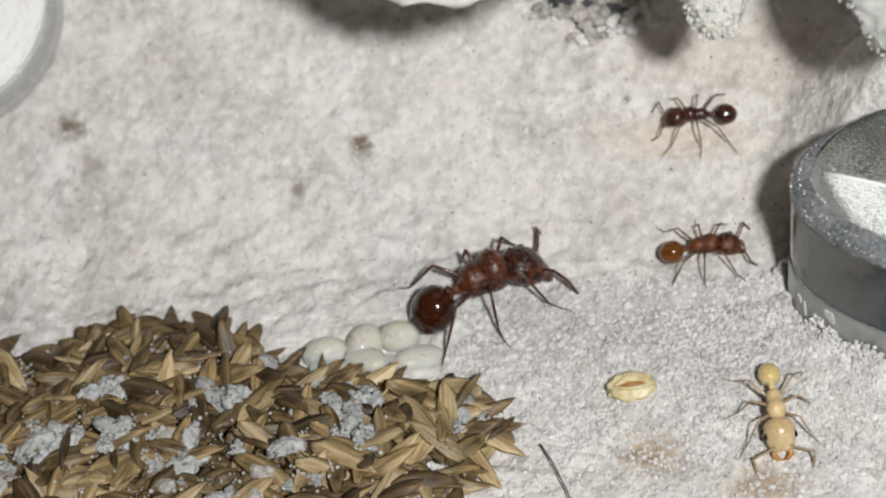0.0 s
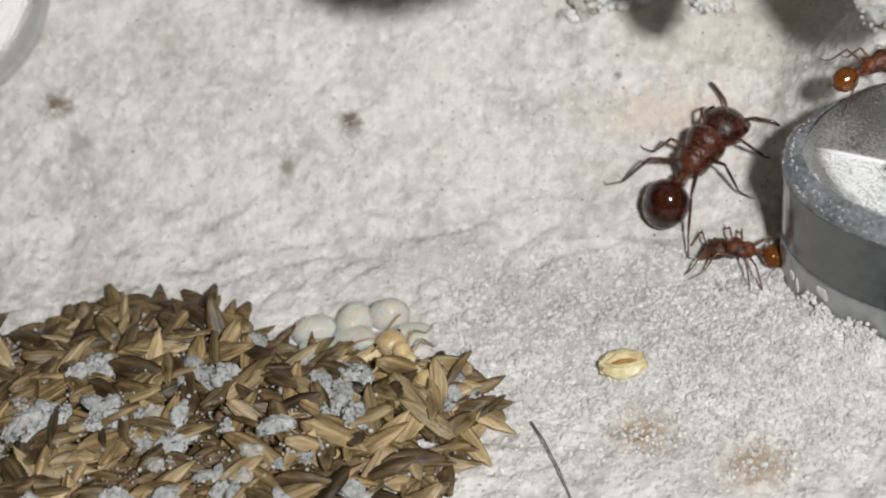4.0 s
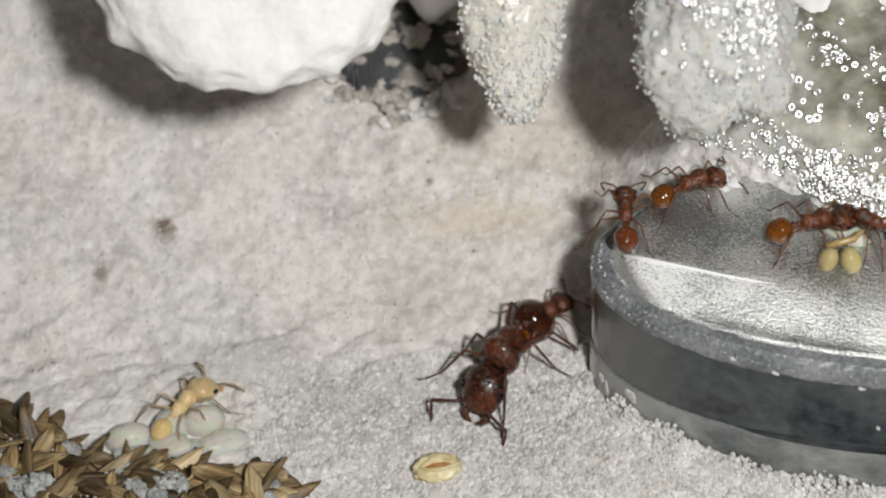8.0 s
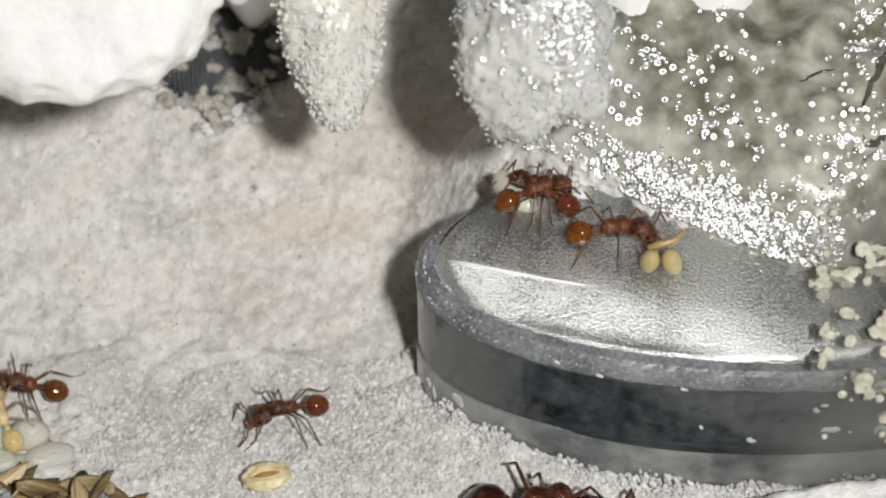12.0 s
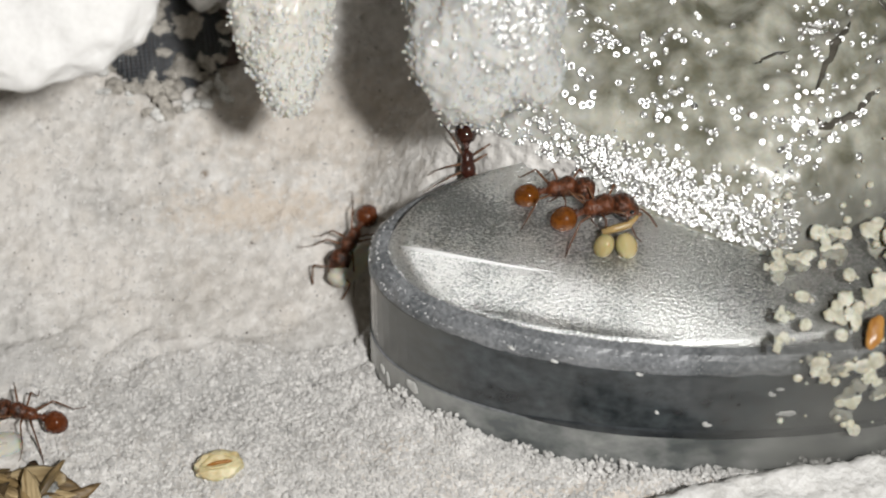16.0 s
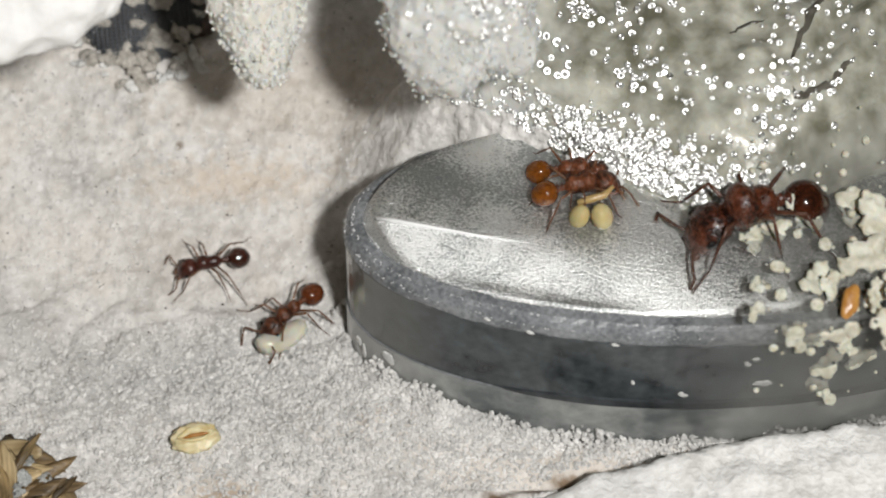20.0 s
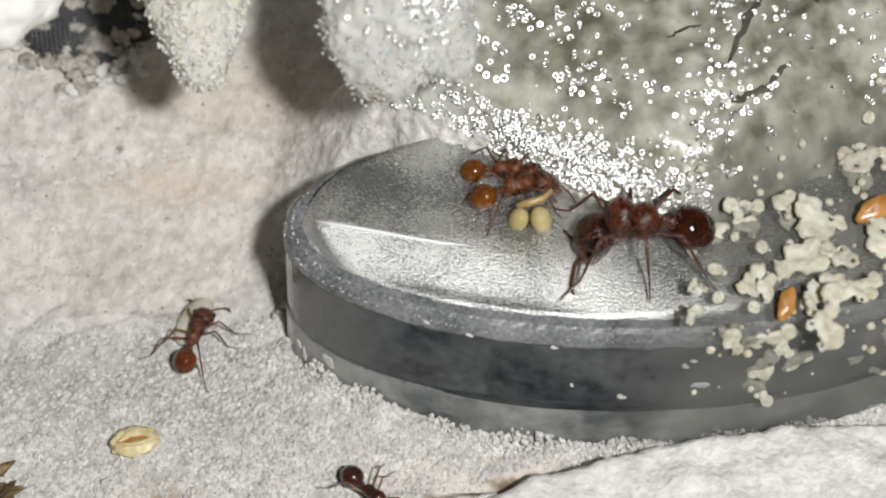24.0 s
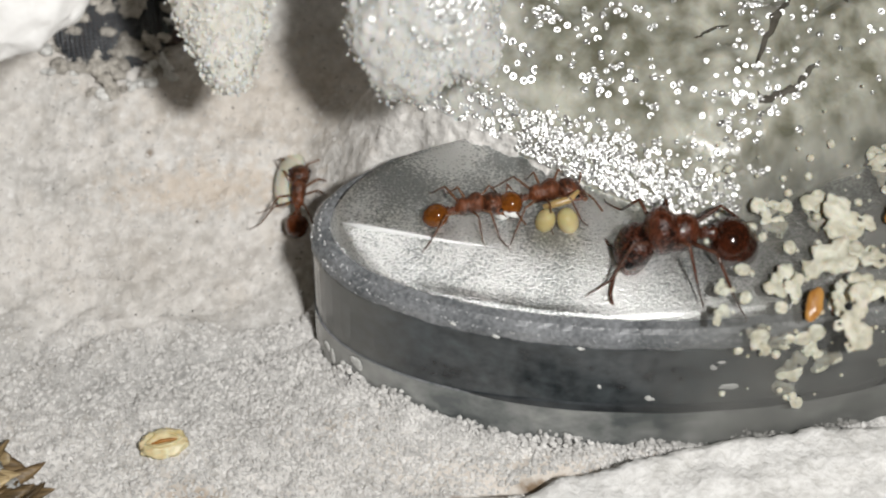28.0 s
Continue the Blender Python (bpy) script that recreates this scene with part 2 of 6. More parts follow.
gmap.inputs[1].default_value, gmap.inputs[2].default_value = 6.5 * MM, 11.5 * MM
gmap.inputs[3].default_value, gmap.inputs[4].default_value = 0.95, 0.0
gn.links.new(gadd.outputs[0], gmap.inputs[0])
gmix = gn.nodes.new("ShaderNodeMix")
gmix.data_type = "RGBA"
gn.links.new(gmap.outputs[0], gmix.inputs[0])
gn.links.new(gb.inputs["Base Color"].links[0].from_socket, gmix.inputs[6])
gmix.inputs[7].default_value = (0.74, 0.74, 0.715, 1)
gvein = gn.nodes.new("ShaderNodeTexNoise")
gvein.inputs["Scale"].default_value, gvein.inputs["Detail"].default_value, gvein.inputs["Distortion"].default_value = 0.28 / MM, 2, 1.2
gn.links.new(gn.nodes["Texture Coordinate"].outputs["Object"], gvein.inputs["Vector"])
gsub = gn.nodes.new("ShaderNodeMath")
gsub.operation = "SUBTRACT"
gn.links.new(gvein.outputs["Fac"], gsub.inputs[0])
gsub.inputs[1].default_value = 0.53
gabs = gn.nodes.new("ShaderNodeMath")
gabs.operation = "ABSOLUTE"
gn.links.new(gsub.outputs[0], gabs.inputs[0])
gline = gn.nodes.new("ShaderNodeMapRange")
gline.inputs[1].default_value, gline.inputs[2].default_value = 0.006, 0.022
gline.inputs[3].default_value, gline.inputs[4].default_value = 0.10, 0.0
gn.links.new(gabs.outputs[0], gline.inputs[0])
gfold = gn.nodes.new("ShaderNodeMix")
gfold.data_type = "RGBA"
gn.links.new(gline.outputs[0], gfold.inputs[0])
gn.links.new(gmix.outputs[2], gfold.inputs[6])
gfold.inputs[7].default_value = (0.09, 0.082, 0.065, 1)
gn.links.new(gfold.outputs[2], gb.inputs["Base Color"])
# metallic, so that each droplet disc stands as a bright glint
M_GLINT = surface("glint_bubble", (0.84, 0.84, 0.82), (0.95, 0.95, 0.94), 0.36, 1.0, 0.3, 0.0, spread=0.0, metal=0.9)
M_FOLD = surface("dark_fold_line", (0.05, 0.045, 0.036), (0.14, 0.13, 0.11), 0.2, 2.0, 0.4, 0.3, spread=0.0, coat=0.4)
M_CLUMP = surface("pale_yellow_crust", (0.40, 0.38, 0.285), (0.66, 0.64, 0.545), 0.5, 5.0, 1.0, 0.9, spread=0.12, sub=0.35, low=0.36, high=0.60, depth=2.0)
M_WHITE = surface("white_crumb", (0.58, 0.58, 0.56), (0.80, 0.80, 0.78), 0.55, 4.0, 0.8, 0.5, spread=0.08)
M_MOULD = surface("blue_grey_mould", (0.29, 0.298, 0.29), (0.56, 0.57, 0.56), 0.75, 4.0, 0.8, 0.7, spread=0.12)
M_SEED = surface("olive_brown_seed", (0.060, 0.040, 0.016), (0.41, 0.29, 0.14), 0.42, 6.5, 0.45, 1.0, stretch=(0.07, 1, 1), spread=0.45, low=0.38, high=0.62, depth=2.0)
M_SEED_PALE = surface("straw_coloured_seed", (0.22, 0.15, 0.065), (0.58, 0.45, 0.26), 0.42, 6.5, 0.45, 1.0, stretch=(0.07, 1, 1), spread=0.25, low=0.38, high=0.60, depth=2.0)
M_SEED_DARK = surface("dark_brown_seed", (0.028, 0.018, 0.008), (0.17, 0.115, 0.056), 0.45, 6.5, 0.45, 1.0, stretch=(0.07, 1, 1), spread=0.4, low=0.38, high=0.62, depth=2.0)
M_HUSK = surface("cream_husk", (0.58, 0.46, 0.22), (0.82, 0.74, 0.50), 0.4, 2.5, 0.6, 0.4, spread=0.0, sub=0.2)
M_BROOD = surface("translucent_white_brood", (0.70, 0.685, 0.61), (0.82, 0.805, 0.74), 0.28, 1.0, 0.4, 0.1, spread=0.04, sub=0.8, coat=0.1, trans=0.30, ior=1.2)
M_GRUB = surface("glassy_white_larva", (0.50, 0.48, 0.40), (0.68, 0.66, 0.57), 0.30, 1.0, 0.4, 0.1, spread=0.0, sub=1.0, coat=0.2)
M_LARVA = surface("translucent_yellow_larva", (0.56, 0.46, 0.20), (0.72, 0.62, 0.36), 0.22, 1.0, 0.4, 0.05, spread=0.05, sub=0.6, coat=0.3, trans=0.3, ior=1.25)
M_FIBRE = surface("dark_fibre", (0.10, 0.09, 0.08), (0.16, 0.15, 0.13), 0.5, 2.0, 0.5, 0.2, spread=0.1)
M_GAUZE = surface("dark_grey_gauze", (0.045, 0.050, 0.058), (0.10, 0.11, 0.12), 0.45, 4.0, 0.5, 0.3, spread=0.0)
M_CRUST = surface("amber_crust", (0.32, 0.13, 0.025), (0.55, 0.29, 0.08), 0.3, 2.0, 0.5, 0.3, spread=0.1)
M_EYE = surface("black_eye", (0.006, 0.005, 0.005), (0.012, 0.01, 0.01), 0.2, 2.0, 0.5, 0.05, spread=0.0)
M_SPECK = surface("dark_speck", (0.05, 0.035, 0.03), (0.12, 0.09, 0.08), 0.6, 3.0, 0.6, 0.4, spread=0.1)


def clear(name, tint, haze, rough=0.05, fade=None):
    """Clear wet gel or plastic: mostly see-through, with a gloss and a little haze."""
    m = bpy.data.materials.new(name)
    m.use_nodes = True
    nt = m.node_tree
    b = nt.nodes["Principled BSDF"]
    b.inputs["Base Color"].default_value = (*tint, 1)
    b.inputs["Roughness"].default_value = rough
    tr = nt.nodes.new("ShaderNodeBsdfTransparent")
    mx = nt.nodes.new("ShaderNodeMixShader")
    tc = nt.nodes.new("ShaderNodeTexCoord")
    n = nt.nodes.new("ShaderNodeTexNoise")
    n.inputs["Scale"].default_value, n.inputs["Detail"].default_value = 0.35 / MM, 4
    nt.links.new(tc.outputs["Object"], n.inputs["Vector"])
    r = nt.nodes.new("ShaderNodeMapRange")
    r.inputs[1].default_value, r.inputs[2].default_value = 0.3, 0.7
    r.inputs[3].default_value, r.inputs[4].default_value = max(0.0, haze - 0.14), haze + 0.14
    nt.links.new(n.outputs["Fac"], r.inputs[0])
    fac = r.outputs[0]
    if fade:
        sep = nt.nodes.new("ShaderNodeSeparateXYZ")
        nt.links.new(tc.outputs["Object"], sep.inputs[0])
        g = nt.nodes.new("ShaderNodeMapRange")
        g.inputs[1].default_value, g.inputs[2].default_value = fade[0] * MM, fade[1] * MM
        nt.links.new(sep.outputs["X"], g.inputs[0])
        sl = nt.nodes.new("ShaderNodeMath")         # thins out where it climbs the gel
        sl.operation = "MULTIPLY_ADD"
        sl.inputs[1].default_value = -0.45
        nt.links.new(sep.outputs["X"], sl.inputs[0])
        nt.links.new(sep.outputs["Y"], sl.inputs[2])
        up = nt.nodes.new("ShaderNodeMapRange")
        up.inputs[1].default_value, up.inputs[2].default_value = -15.8 * MM, -13.9 * MM
        up.inputs[3].default_value, up.inputs[4].default_value = 1.0, 0.0
        nt.links.new(sl.outputs[0], up.inputs[0])
        thin = nt.nodes.new("ShaderNodeMath")
        thin.operation = "MULTIPLY"
        nt.links.new(g.outputs[0], thin.inputs[0])
        nt.links.new(up.outputs[0], thin.inputs[1])
        g = thin
        mul = nt.nodes.new("ShaderNodeMath")
        mul.operation = "MULTIPLY"
        nt.links.new(fac, mul.inputs[0])
        nt.links.new(g.outputs[0], mul.inputs[1])
        fac = mul.outputs[0]
        dim = nt.nodes.new("ShaderNodeMix")
        dim.data_type = "RGBA"
        nt.links.new(g.outputs[0], dim.inputs[0])
        dim.inputs[6].default_value, dim.inputs[7].default_value = (1, 1, 1, 1), (0.52, 0.52, 0.51, 1)
        nt.links.new(dim.outputs[2], tr.inputs[0])
    nt.links.new(fac, mx.inputs[0])
    nt.links.new(tr.outputs[0], mx.inputs[1])
    nt.links.new(b.outputs[0], mx.inputs[2])
    nt.links.new(mx.outputs[0], nt.nodes["Material Output"].inputs[0])
    return m


M_FILM = clear("clear_wet_film", (0.25, 0.25, 0.235), 0.36, fade=(11.0, 16.5))
M_VIAL = clear("clear_plastic", (0.72, 0.73, 0.73), 0.32)


# ---- mesh helpers (all in millimetres) ----
def mesh_of(bm, smooth=True):
    bmesh.ops.scale(bm, vec=(MM, MM, MM), verts=bm.verts)
    me = bpy.data.meshes.new("m")
    bm.to_mesh(me)
    bm.free()
    if smooth:
        me.shade_smooth()
    return me


def part(name, bm, material, parent=None, label="", m=None, smooth=True):
    me = bm if isinstance(bm, bpy.types.Mesh) else mesh_of(bm, smooth)
    if material and not me.materials:
        me.materials.append(material)
    ob = new(name, me)
    if parent:
        ob.parent = parent
    if m is not None:
        ob.matrix_basis = m
    if label:
        ob["label"] = label
    return ob


def raw_mesh(verts, faces, material, smooth=True):
    me = bpy.data.meshes.new("m")
    me.from_pydata([(x * MM, y * MM, z * MM) for x, y, z in verts], [], faces)
    me.materials.append(material)
    if smooth:
        me.shade_smooth()
    return me


def loft(bm, rings, seg=12, cap=True):
    """A body from rings of (centre, across radius, up radius, forward direction)."""
    rows = []
    for c, ra, ru, d in rings:
        d = Vector(d).normalized()
        side = Vector((0, 0, 1)).cross(d)
        side = side.normalized() if side.length > 1e-4 else Vector((0, 1, 0))
        up = d.cross(side)
        rows.append([bm.verts.new(Vector(c) + side * (ra * math.cos(a)) + up * (ru * math.sin(a)))
                     for a in (2 * math.pi * k / seg for k in range(seg))])
    for r0, r1 in zip(rows, rows[1:]):
        for k in range(seg):
            bm.faces.new((r0[k], r0[(k + 1) % seg], r1[(k + 1) % seg], r1[k]))
    if cap:
        bm.faces.new(rows[0][::-1])
        bm.faces.new(rows[-1])
    return rows


def tube(bm, points, radii, seg=6):
    pts = [Vector(p) for p in points]
    rings = []
    for i, p in enumerate(pts):
        d = pts[min(i + 1, len(pts) - 1)] - pts[max(i - 1, 0)]
        rings.append((p, radii[i], radii[i], d))
    loft(bm, rings, seg)


def ball(bm, c, r, sub=2, m=None):
    mat = Matrix.Translation(c) @ (m or Matrix.Identity(4)) @ Matrix.Diagonal((*r, 1) if hasattr(r, "__len__") else (r, r, r, 1))
    return bmesh.ops.create_icosphere(bm, subdivisions=sub, radius=1, matrix=mat)["verts"]


def rough_up(verts, amount, scale, seed=0.0):
    for v in verts:
        n = noise.noise(v.co * scale + Vector((seed, seed * 1.7, -seed)))
        n2 = noise.noise(v.co * scale * 2.7 + Vector((-seed, seed, seed * 0.3)))
        d = v.co.normalized() if v.co.length > 1e-6 else Vector((0, 0, 1))
        k = n + 0.45 * n2
        v.co += d * (amount * k)


def many_balls(spots, material):
    """One mesh of small round droplets: (centre, radius)."""
    tmp = bmesh.new()
    bmesh.ops.create_icosphere(tmp, subdivisions=2, radius=1)
    base = np.array([v.co[:] for v in tmp.verts])
    tri = np.array([[v.index for v in f.verts] for f in tmp.faces])
    tmp.free()
    verts = np.concatenate([base * r + np.array(c) for c, r in spots])
    faces = np.concatenate([tri + len(base) * i for i in range(len(spots))])
    return raw_mesh(verts.tolist(), faces.tolist(), material)


# ---- ground ----
def soft(x, k):
    return k * math.log1p(math.exp(min(60.0, x / k)))


def terrain(x, y):
    y0 = -6.5 + (0.10 * (x + 12) if x < -12 else 0.0)
    z = 0.50 * soft(y - y0, 1.2)
    z += 1.1 * math.exp(-((x - 1.5) / 5.5) ** 2 - ((y + 11.5) / 3.2) ** 2)
    z += 0.9 * math.exp(-((x - 14) / 9.0) ** 2 - ((y + 17) / 3.5) ** 2)
    if x > -2.5 and y > -6.0:               # bank behind the block, up to the gel
        e = ((x - 13.5) / 14.3) ** 2 + ((y + 7.6) / 6.0) ** 2 - 1
        k, q = min(1.0, max(0.0, e / 0.50)), min(1.0, (x + 2.5) / 7.0)
        z += 4.8 * k * k * (3 - 2 * k) * q * q * (3 - 2 * q) * math.exp(-(max(0.0, y + 0.5) / 3.0) ** 2)
    return z


def relief(x, y):
    p = Vector((x, y, 0.0))
    r = 0.22 * noise.noise(p * 0.35) + 0.20 * noise.noise(p * 0.9 + Vector((9, 0, 0)))
    sandy = 1.0 / (1.0 + math.exp((y + 8.5 + 0.06 * x) / 0.8))
    r += (0.05 + 0.05 * sandy) * noise.noise(p * 2.6) + (0.03 + 0.12 * sandy) * noise.noise(p * 5.2)
    crack = abs(noise.noise(p * 0.28 + Vector((3.3, 7.1, 0)))) + 0.25 * abs(noise.noise(p * 1.1))
    if crack < 0.06:
        r -= (0.06 - crack) * 4.0
    q = Vector((x * 0.9 + y * 0.3, y * 1.0 - x * 0.25, 0.0))
    r -= 0.28 * max(0.0, 0.22 - abs(noise.noise(Vector((q.x * 0.16, q.y * 0.55, 4.0)))) ) * 4 * math.exp(-((y + 6.8) / 3.0) ** 2) * (1 if x < 2 else 0)
    lip = -15.9 + 0.27 * (x - 6.0)
    if 4.5 < x < 13:
        r -= 0.9 * math.exp(-((y - lip - 0.35 * math.sin(x * 1.3)) / 0.35) ** 2) * math.sin(math.pi * (x - 4.5) / 8.5)
    return r


def axis(lo, hi, step, outer):
    inner = list(np.arange(lo, hi + 1e-6, step))
    far = [lo - d for d in outer[::-1]]
    return far + inner + [hi + d for d in outer]


def build_ground():
    out = [1, 2.5, 5, 9, 15, 25, 45, 90, 200, 500]
    xs, ys = axis(-40, 30, 0.19, out), axis(-26, 14, 0.19, out)
    verts, faces = [], []
    for y in ys:
        for x in xs:
            z = terrain(x, min(y, 30.0)) + (relief(x, y) if -42 < x < 32 and -28 < y < 16 else 0.0)
            verts.append((x, y, z))
    w = len(xs)
    for j in range(len(ys) - 1):
        for i in range(w - 1):
            a = j * w + i
            faces.append((a, a + 1, a + w + 1, a + w))
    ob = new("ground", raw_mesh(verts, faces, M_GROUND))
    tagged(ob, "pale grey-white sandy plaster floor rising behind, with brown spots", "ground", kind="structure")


build_ground()


# ---- the oval metal-topped block ----
BX, BY, BA, BB, BTOP = 13.5, -7.6, 14.3, 6.0, 7.6


def oval_wall(bm, levels, seg=96):
    """levels: (inset, z) from the bottom up; closed above and below."""
    rows = []
    for inset, z in levels:
        rows.append([bm.verts.new(((BA - inset) * math.cos(a), (BB - inset) * math.sin(a), z))
                     for a in (2 * math.pi * k / seg for k in range(seg))])
    for r0, r1 in zip(rows, rows[1:]):
        for k in range(seg):
            bm.faces.new((r0[k], r0[(k + 1) % seg], r1[(k + 1) % seg], r1[k]))
    bm.faces.new(rows[0][::-1])
    bm.faces.new(rows[-1])


def plate_z(x, y):
    """Height of the metal plate, in the block's own space."""
    edge = max(0.0, 1 - math.hypot(x / (BA - 0.85), y / (BB - 0.85)))
    front = (-0.57 - 0.235 * (x + 13.0)) - y
    fall = soft(front, 0.05 + 0.07 * max(0.0, x + 11.0)) / 2.0      # the fold is sharp at the rounded end and fades along the plate
    return 7.54 + 0.64 * min(1.0, edge / 0.022) * max(0.05, 1 - fall)


def build_block():
    block = tagged(new("display_block"), "oval clear acrylic block with a brushed metal top, bedded in sand", "block")
    block.matrix_basis = P(BX, BY, 0)
    bm = bmesh.new()
    oval_wall(bm, [(0.0, -0.6), (0.0, 2.68), (0.05, 2.76)])
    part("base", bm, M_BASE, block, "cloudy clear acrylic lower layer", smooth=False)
    bm = bmesh.new()
    oval_wall(bm, [(0.10, 2.76), (0.06, 2.83), (0.04, 6.5), (0.08, 6.66)])
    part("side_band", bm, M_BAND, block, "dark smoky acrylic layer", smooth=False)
    bm = bmesh.new()
    oval_wall(bm, [(0.2, 2.75), (-0.008, 2.77), (-0.010, 2.80), (-0.010, 2.83), (0.2, 2.87)])
    for v in bm.verts:                     # a hairline at the rounded end, thickened along the front as refraction shade
        k = min(1.0, max(0.0, (v.co.x + 9.5) / 5.0))
        k = k * k * (3 - 2 * k)
        v.co.z = 2.80 + (v.co.z - 2.80) * (0.12 + 6.8 * k) + 0.10 * k * noise.noise(Vector((v.co.x * 0.35, 0.0, v.co.z)))
        v.co.x, v.co.y = v.co.x * (0.985 + 0.015 * min(1.0, k * 4)), v.co.y * (0.985 + 0.015 * min(1.0, k * 4))
    part("seam", bm, M_SEAM, block, "seam line, thickened along the front as dark refraction shade", smooth=False)
    bm = bmesh.new()
    oval_wall(bm, [(0.2, 2.77), (-0.004, 2.785), (-0.006, 2.80), (-0.004, 2.815), (0.2, 2.83)], 160)
    for v in bm.verts:                     # the seam's highlight as a pale ring; shows at the rounded end alone
        k = min(1.0, max(0.0, (v.co.x + 8.5) / 3.0))
        v.co.x, v.co.y, v.co.z = v.co.x * (1 - 0.02 * k), v.co.y * (1 - 0.02 * k), v.co.z + 0.04 * noise.noise(v.co * 0.5)
    part("bond_line", bm, M_RIM, block, "thin pale highlight line between the acrylic layers", smooth=False)
    bm = bmesh.new()
    oval_wall(bm, [(0.10, 6.45), (0.05, 6.66), (-0.02, 6.72), (0.0, 6.95), (0.06, 7.12), (0.2, 7.32), (0.4, 7.43), (0.85, 7.48)], 240)
    for v in bm.verts:                     # chipped and scratched
        p = v.co * 1.0
        v.co += Vector((p.x / BA, p.y / BB, 0.6)) * (0.10 * noise.noise(p * 1.3) + 0.05 * noise.noise(p * 3.7)) * (1 if p.z > 6.5 else 0)
        if p.z < 6.75:
            v.co.z += 0.10 * noise.noise(p * 0.9) + 0.06 * noise.noise(p * 2.4)
    part("rim", bm, M_RIM, block, "frosted grey bevelled rim", smooth=False)
    bm = bmesh.new()
    oval_wall(bm, [(0.82, 7.30), (0.78, 7.46), (0.90, 7.54)] + [(0.98, 7.54), (1.06, 7.54)] + [(1.06 + 0.25 * k, 7.54) for k in range(1, 19)], 160)
    for v in bm.verts:                     # a plate with a fold: level behind, sloping to the rim in front
        if v.co.z > 7.5:
            v.co.z = plate_z(v.co.x, v.co.y)
    part("top_plate", bm, M_METAL, block, "brushed silvery metal plate")
    # the fold's highlight, built as a slim near-white tube
    bm = bmesh.new()
    pts = []
    for x, y in ((0.5, -8.15), (1.2, -8.32), (2.4, -8.62), (4.06, -9.02), (5.4, -9.32), (6.6, -9.55)):
        pts.append((x - BX, y - BY, plate_z(x - BX, y - BY) + 0.03))
    tube(bm, pts, [0.05, 0.11, 0.10, 0.07, 0.035, 0.01], 12)
    part("worn_ridge", bm, M_HIGHLIGHT, block, "near-white highlight line along the plate's fold")
    return block


block = build_block()


# ---- overhanging white plaster, upper edge ----
def edge_y(x):
    pts = [(-60, 22), (-24, 16), (-15, 13), (-10.5, 7), (-8.6, 4.6), (-6.5, 6.4), (-2.4, 7.6), (2.7, 7.8), (4.6, 5.2), (5.7, 3.0), (8.0, 1.2), (12.2, 0.9), (15.2, 2.0), (16.9, 5.0), (20.5, 9), (60, 12)]
    for (x0, y0), (x1, y1) in zip(pts, pts[1:]):
        if x0 <= x <= x1:
            k = (x - x0) / (x1 - x0)
            k = k * k * (3 - 2 * k)
            return y0 + (y1 - y0) * k
    return 9.0


def build_overhang():
    verts, faces = [], []
    xs = list(np.arange(-60, -24, 1.0)) + list(np.arange(-24, 20, 0.2)) + list(np.arange(20, 61, 1.0))
    prof = [(14.0, -6.0), (8.0, -3.0), (4.0, 8.2), (2.0, 9.2), (1.2, 9.6), (0.7, 9.95), (0.35, 10.3), (0.15, 10.7), (0.04, 11.0), (0.0, 11.3), (0.08, 11.7), (0.25, 12.1), (0.5, 12.45), (0.9, 12.8), (1.4, 13.1), (2.0, 13.3), (4.0, 13.7), (8, 14.2), (16, 15), (40, 17), (90, 18)]
    fine = []
    for (d0, z0), (d1, z1) in zip(prof, prof[1:]):
        k = max(1, int(math.hypot(d1 - d0, z1 - z0) / 0.22)) if max(d0, d1) <= 4.0 else 4
        fine += [(d0 + (d1 - d0) * q / k, z0 + (z1 - z0) * q / k) for q in range(k)]
    prof = fine + [prof[-1]]
    for x in xs:
        ye = edge_y(x)
        for d, z in prof:
            p = Vector((x, ye + d, z))
            j = 0.45 * noise.noise(p * 0.5) + 0.12 * noise.noise(p * 1.9) + (0.07 * noise.noise(p * 4.0) if d < 3 else 0.0)
            p = Vector((x + j * 0.5, ye + d - j * (1 if d < 3 else 0.2), max(z, -8) + j * 0.5))
            k = min(1.0, max(0.0, (3.0 - x) / 4.0))
            lean = 0.125 * k * k * (3 - 2 * k) * min(1.0, max(0.0, (z - 2) / 6.0))      # the ledge leans out over the floor
            verts.append(tuple(p + (Vector((0.0, -63.0, 69.0)) - p) * lean))
    n = len(prof)
    for i in range(len(xs) - 1):
        for k in range(n - 1):
            a = i * n + k
            faces.append((a, a + n, a + n + 1, a + 1))
    ob = new("plaster_overhang", raw_mesh(verts, faces, M_PLASTER))
    tagged(ob, "smooth white lumpy plaster ledge overhanging the floor", "plaster ledge", kind="structure")


build_overhang()


def build_boulder():
    bm = bmesh.new()
    vs = ball(bm, (0, 0, 0), (1, 1, 1), 6)
    for v in vs:
        n = v.co.copy()
        p = Vector((math.copysign(abs(n.x) ** 0.85, n.x) * 8.0, math.copysign(abs(n.y) ** 0.88, n.y) * 9.5, n.z * 3.0))
        rim = 1 - abs(n.z)
        p += Vector((n.x, n.y, n.z)) * (0.55 * noise.noise(p * 0.3) + 0.14 * noise.noise(p * 0.9) + 0.06 * noise.noise(p * 2.6))
        p += Vector((n.x, n.y, 0)) * rim * (0.30 * noise.noise(p * 0.9) + 0.10 * noise.noise(p * 4.1))
        v.co = p
    ob = part("plaster_boulder", bm, M_PLASTER, m=P(-13.75, -1.46, 21.74, 42) @ Matrix.Scale(0.85, 4))
    tagged(ob, "big smooth white plaster lump hanging from the ledge", "plaster lump")


build_boulder()


